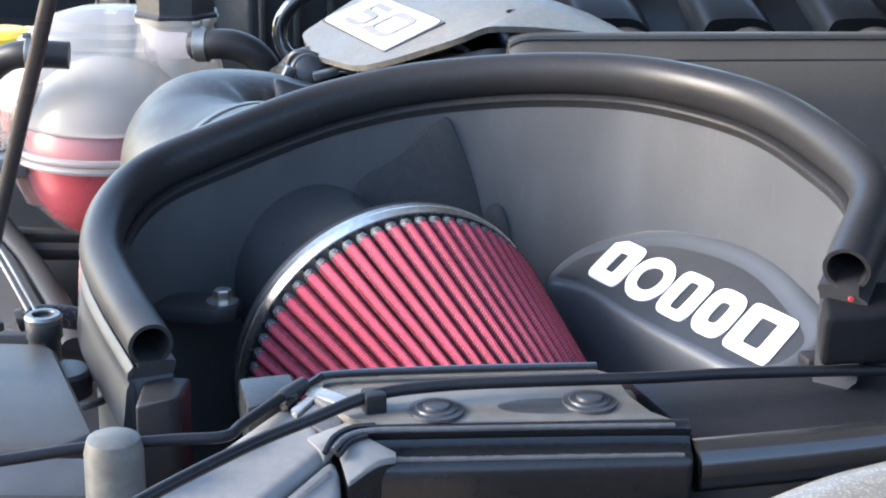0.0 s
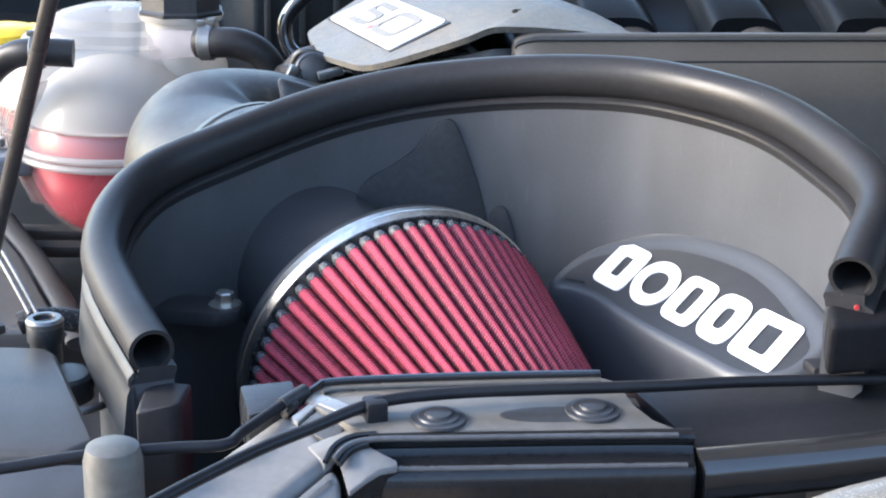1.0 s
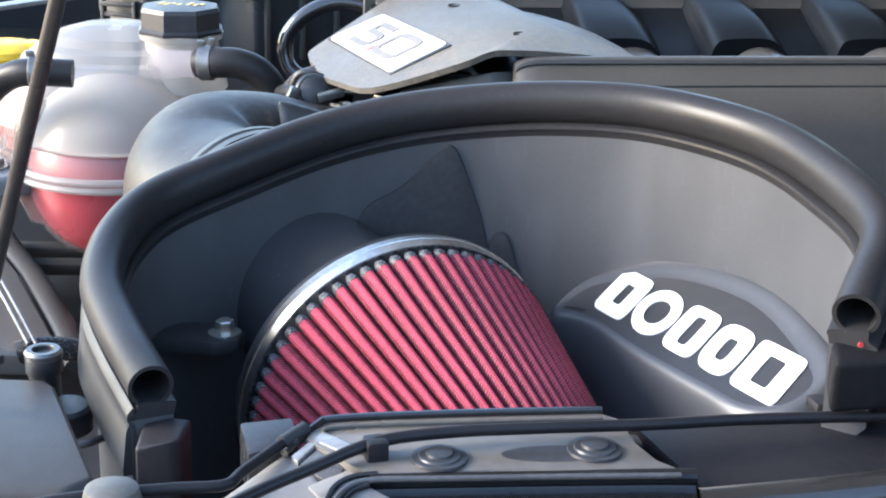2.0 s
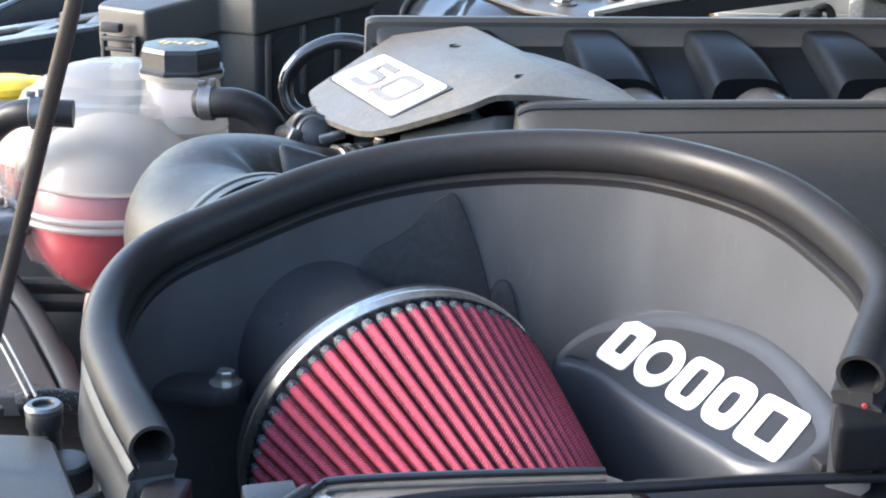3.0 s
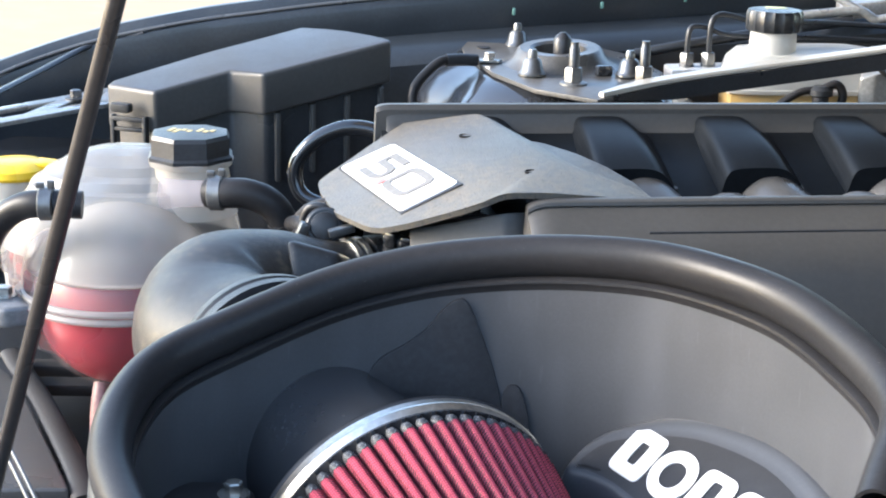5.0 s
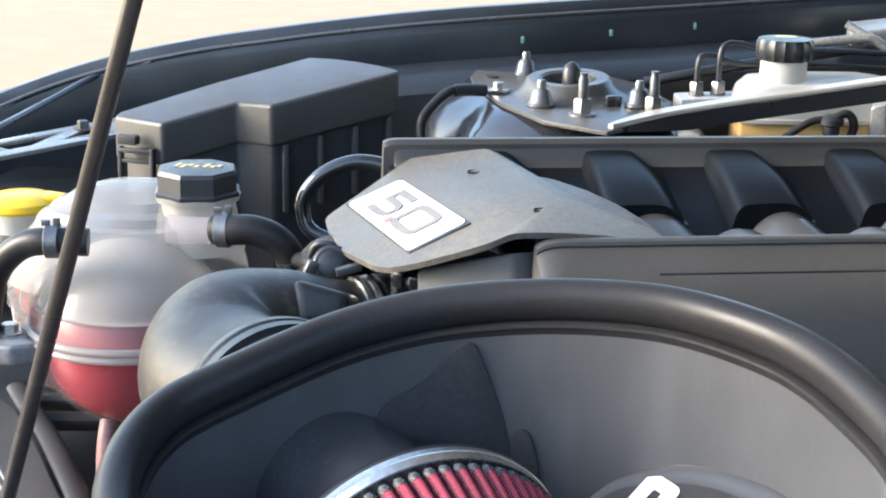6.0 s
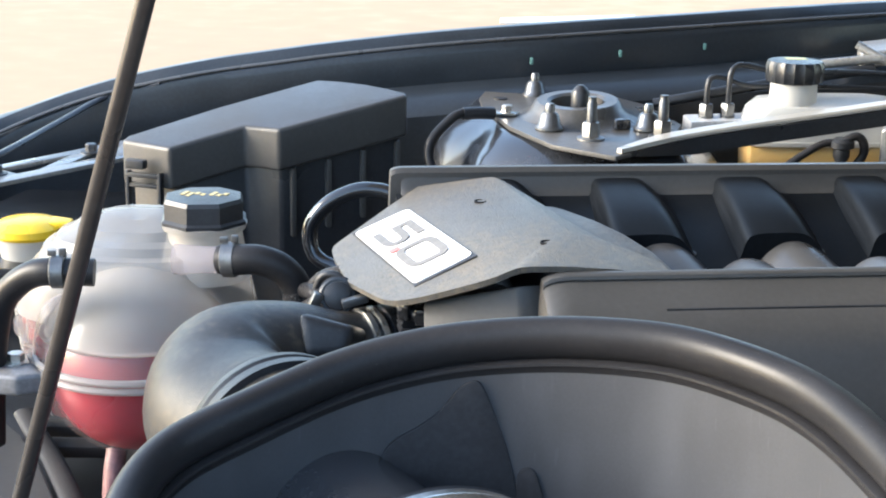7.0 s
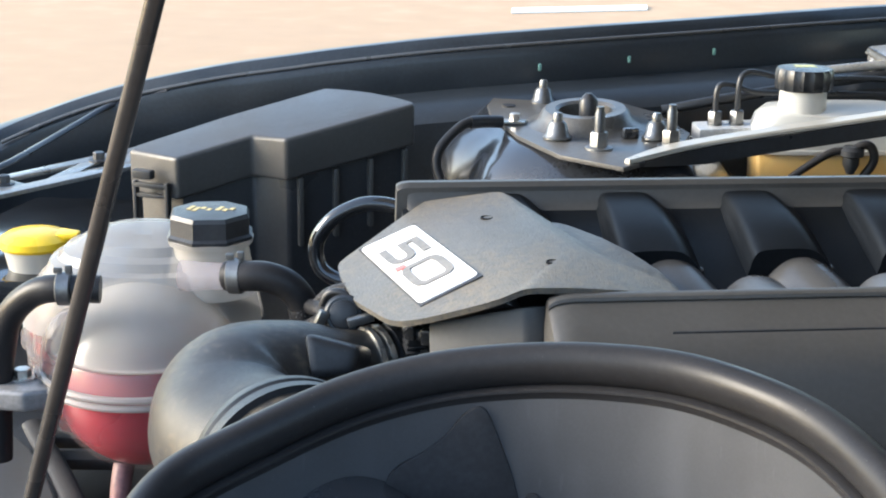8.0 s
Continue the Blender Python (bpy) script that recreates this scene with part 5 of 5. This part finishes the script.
# pale tube drawn as the highlight line beside the back lip
part("lip_glint", tube([(0.205, -0.6745, 0.8262), (0.214, -0.6690, 0.8268), (0.27, -0.6590, 0.8270), (0.333, -0.6485, 0.8268)], 0.0011, 8), M_PANEL_SHEEN, panel)
# flat dark oval: the shade of a shallow dip put into colour
part("oval_shade", slab([(0.310 + 0.024 * math.cos(k * math.pi / 14), -0.6865 + 0.0075 * math.sin(k * math.pi / 14) + 0.003 * math.cos(k * math.pi / 14), 0.8262 + 0.0003 * math.sin(k * math.pi / 14)) for k in range(28)], 0.002, 0), M_FRAME, panel)
for x, y in ((0.3275, -0.6815), (0.2590, -0.6965)):
    pin = thing("push_pin", (x, y, 0.826), "black plastic push pin in the slam panel", "push pin", "push pins")
    part("head", lathe([(0.0125, 0), (0.0122, 0.0012), (0.0095, 0.0014), (0.0090, 0.0022), (0.0062, 0.0024), (0.0058, 0.0036), (0.003, 0.0040)], (x, y, 0.826), sides=32), M_FRAME, pin)
part("corner_boss", slab([(0.166, -0.668, 0.826), (0.190, -0.664, 0.828), (0.196, -0.684, 0.826), (0.174, -0.692, 0.822)], 0.024, 0.002), M_BLACK, panel)
part("pale_bracket", slab([(0.1931, -0.6921, 0.8225), (0.2051, -0.6735, 0.8262), (0.2270, -0.6935, 0.8270), (0.2194, -0.6965, 0.8262), (0.2041, -0.6837, 0.8255), (0.1967, -0.6961, 0.8215)], 0.004, 0.0012), M_EDGE, panel, "pale folded metal edge")
part("bracket_web", slab([(0.1975, -0.6965, 0.8205), (0.2045, -0.6850, 0.8235), (0.2190, -0.6970, 0.8240), (0.2150, -0.7120, 0.8185)], 0.004, 0.001), M_SATIN, panel)
part("corner_web", slab([(0.2030, -0.7120, 0.8185), (0.2190, -0.7010, 0.8215), (0.2320, -0.7060, 0.8240), (0.2310, -0.7125, 0.8240), (0.2190, -0.7165, 0.8215), (0.2120, -0.7240, 0.8165)], 0.006, 0.0015), M_SLOPE, panel)
part("corner_rib", tube([(0.2125, -0.7255, 0.8175), (0.2155, -0.7180, 0.8215), (0.2225, -0.7130, 0.8240), (0.2330, -0.7112, 0.8250)], 0.0013, 10), M_NOSE, panel)
part("corner_rib", tube([(0.2185, -0.7275, 0.8180), (0.2230, -0.7205, 0.8212), (0.2300, -0.7172, 0.8228)], 0.0017, 10), M_NOSE, panel)
part("slope", slab([(0.190, -0.680, 0.8205), (0.2040, -0.6980, 0.8200), (0.2160, -0.7165, 0.8170), (0.165, -0.790, 0.800), (0.120, -0.775, 0.798)], 0.06, 0.006, segments=5), M_SLOPE, panel)
part("lower_slope", slab([(0.2160, -0.7195, 0.8150), (0.2195, -0.7290, 0.8110), (0.2215, -0.7420, 0.8040), (0.190, -0.800, 0.790), (0.163, -0.794, 0.793)], 0.06, 0.005, segments=5), M_SLOPE, panel)
single("release_cable", tube([(0.60, -0.62, 0.829), (0.472, -0.637, 0.829), (0.397, -0.653, 0.831), (0.357, -0.664, 0.832), (0.300, -0.676, 0.833), (0.262, -0.684, 0.833), (0.231, -0.695, 0.832), (0.205, -0.715, 0.828), (0.182, -0.738, 0.826), (0.148, -0.785, 0.824), (0.12, -0.83, 0.82)], 0.0028, 12), M_CABLE, (0.3, -0.68, 0.82), "black bonnet release cable across the slam panel", "cable")
single("cable_clip", block((0.010, 0.011, 0.011), pose(0.231, -0.696, 0.829, 0, 0, 20), 0.002), M_CABLE, (0.231, -0.695, 0.82), "black cable clip on the slam panel", "clip")
cord = thing("seal_cord", (0.1, -0.75, 0.81), "black rubber cord along the front edge", "cord")
part("cord_run", tube([(0.02, -0.765, 0.816), (0.0789, -0.7447, 0.818), (0.1116, -0.7338, 0.820), (0.1459, -0.7253, 0.821), (0.1684, -0.7200, 0.821), (0.1747, -0.7085, 0.822), (0.1881, -0.685, 0.8245), (0.197, -0.672, 0.8262)], 0.0026, 12), M_CABLE, cord)
part("cord_end", tube([(0.1881, -0.685, 0.8245), (0.1925, -0.6785, 0.8255), (0.197, -0.672, 0.8262)], 0.0034, 12), M_BLACK, cord)
side = thing("headlamp_ledge", (0.45, -0.68, 0.74), "dark moulded ledge above the headlamp", "ledge", kind="structure")
part("ledge_top", slab([(0.345, -0.632, 0.820), (0.62, -0.585, 0.824), (0.62, -0.650, 0.816), (0.3745, -0.690, 0.815)], 0.02, 0.004), M_CABLE, side)
part("ledge_roll", tube([(0.3735, -0.698, 0.805), (0.43, -0.684, 0.806), (0.50, -0.668, 0.809), (0.62, -0.645, 0.812)], 0.012, 24), mat("ledge_gloss", (0.022, 0.022, 0.022), 0.24, metal=0.0, coat=0.9, rough_var=0.04), side)
part("ledge_low", slab([(0.36, -0.69, 0.780), (0.62, -0.64, 0.784), (0.62, -0.72, 0.775), (0.36, -0.76, 0.775)], 0.02, 0.003), M_GLOSS, side)
wing = thing("near_wing", (0.45, -0.82, 0.6), "silver metallic wing edge close to the camera", "car wing", kind="structure")
part("wing_edge", sweep([(0.30, -0.872, 0.850), (0.366, -0.835, 0.858), (0.402, -0.811, 0.861), (0.430, -0.796, 0.862), (0.52, -0.752, 0.866), (0.70, -0.68, 0.88)], [(-0.16, -0.30), (-0.14, -0.08), (-0.08, -0.016), (-0.03, -0.002), (-0.008, 0.0), (0.0, -0.004), (0.001, -0.02), (-0.012, -0.03), (-0.10, -0.30)], 4), M_FLAKE, wing)

# ---- radiator cover and small parts at the front corner ----
radcover = thing("radiator_cover", (0.03, -0.63, 0.77), "flat black radiator cover panel", "cover")
part("cover_panel", slab([(-0.10, -0.575, 0.800), (0.015, -0.571, 0.800), (0.045, -0.570, 0.800), (0.053, -0.577, 0.800), (0.101, -0.677, 0.799), (0.09, -0.690, 0.798), (-0.10, -0.700, 0.798)], 0.02, 0.005, segments=3), M_COVER, radcover)
part("cover_front", slab([(-0.10, -0.700, 0.794), (0.10, -0.690, 0.794), (0.112, -0.712, 0.786), (-0.10, -0.725, 0.786)], 0.03, 0.003), M_BOX, radcover)
part("rear_flap", slab([(-0.10, -0.47, 0.792), (-0.022, -0.485, 0.792), (0.008, -0.522, 0.792), (-0.004, -0.535, 0.792), (-0.10, -0.545, 0.792)], 0.006, 0.002), M_COVER, radcover)
eye = thing("bolt_post", (0.042, -0.556, 0.76), "black hollow bolt post with a cross hole", "bolt post")
part("post", lathe([(0.0085, 0), (0.0085, 0.018), (0.0098, 0.020), (0.0098, 0.030), (0.0085, 0.032), (0.0055, 0.032), (0.005, 0.022), (0.0, 0.021)], (0.041, -0.556, 0.778), sides=28), M_BLACK, eye)
part("post_rim", lathe([(0.0100, 0.0), (0.0102, 0.003), (0.0088, 0.0046), (0.0062, 0.0046), (0.0056, 0.002)], (0.041, -0.556, 0.8062), sides=28), M_NUT, eye)
part("cross_hole", lathe([(0.0022, 0), (0.0022, 0.001)], (0.0435, -0.5652, 0.794), (0.25, -1, 0), 14), M_ZINC, eye)
part("post_base", lathe([(0.0150, 0), (0.0150, 0.012), (0.013, 0.014)], (0.055, -0.572, 0.772), sides=28), M_BLACK, eye)
part("post_ring", tube([(0.062 + 0.0195 * math.cos(2 * math.pi * k / 24), -0.578 + 0.0195 * math.sin(2 * math.pi * k / 24), 0.775) for k in range(25)], 0.0022, 8, 1, smooth=False), M_NUT, eye)
single("woven_sleeve", tube([(0.012, -0.510, 0.788), (0.020, -0.508, 0.790), (0.034, -0.503, 0.789), (0.050, -0.499, 0.785), (0.064, -0.497, 0.780)], 0.0068, 14), M_BRAID, (0.03, -0.5, 0.78), "grey-black woven cable sleeve", "sleeve")
for dx in (0.0, 0.0045):
    single("silver_pipe", tube([(-0.060 + dx, -0.415, 0.850), (-0.0085 + dx, -0.478, 0.815), (0.0205 + dx, -0.518, 0.797)], 0.0012, 10), M_NUT, (-0.03, -0.42, 0.8), "thin bright metal pipe", "pipe", "thin pipes")
shroud = thing("radiator_shroud", (0.0, -0.35, 0.62), "satin black radiator shroud sloping down behind the cover", "shroud", kind="structure")
part("shroud_panel", slab([(-0.243, 0.105, 0.655), (-0.189, 0.044, 0.655), (-0.157, -0.007, 0.655), (-0.094, -0.130, 0.655), (-0.060, -0.197, 0.655), (-0.135, -0.205, 0.655), (-0.30, -0.10, 0.655)], 0.02, 0.004, segments=3), M_SATIN, shroud)
M_DUSTY = mat("dusty_brown_plastic", (0.017, 0.0145, 0.014), 0.6, spread=0.3, size=50)
part("shroud_rib", tube([(-0.208, 0.109, 0.650), (-0.186, 0.069, 0.650), (-0.147, 0.002, 0.650), (-0.104, -0.079, 0.650), (-0.065, -0.157, 0.650), (-0.046, -0.202, 0.648)], 0.011, 14, flat=0.5), M_DUSTY, shroud)
for bar_y in (0.110, 0.060):
    part("shroud_bar", slab([(-0.200, bar_y + 0.012, 0.640), (-0.110, bar_y + 0.020, 0.640), (-0.104, bar_y - 0.002, 0.640), (-0.194, bar_y - 0.010, 0.640)], 0.012, 0.003), M_DUSTY, shroud)
single("rubber_buffer", lathe([(0.0125, -0.03), (0.0125, 0.030), (0.0110, 0.036), (0.007, 0.038)], (0.1256, -0.740, 0.792), sides=28), mat("grey_rubber", (0.085, 0.083, 0.076), 0.5, spread=0.4, size=50), (0.1256, -0.74, 0.792), "grey rubber bonnet buffer", "buffer")
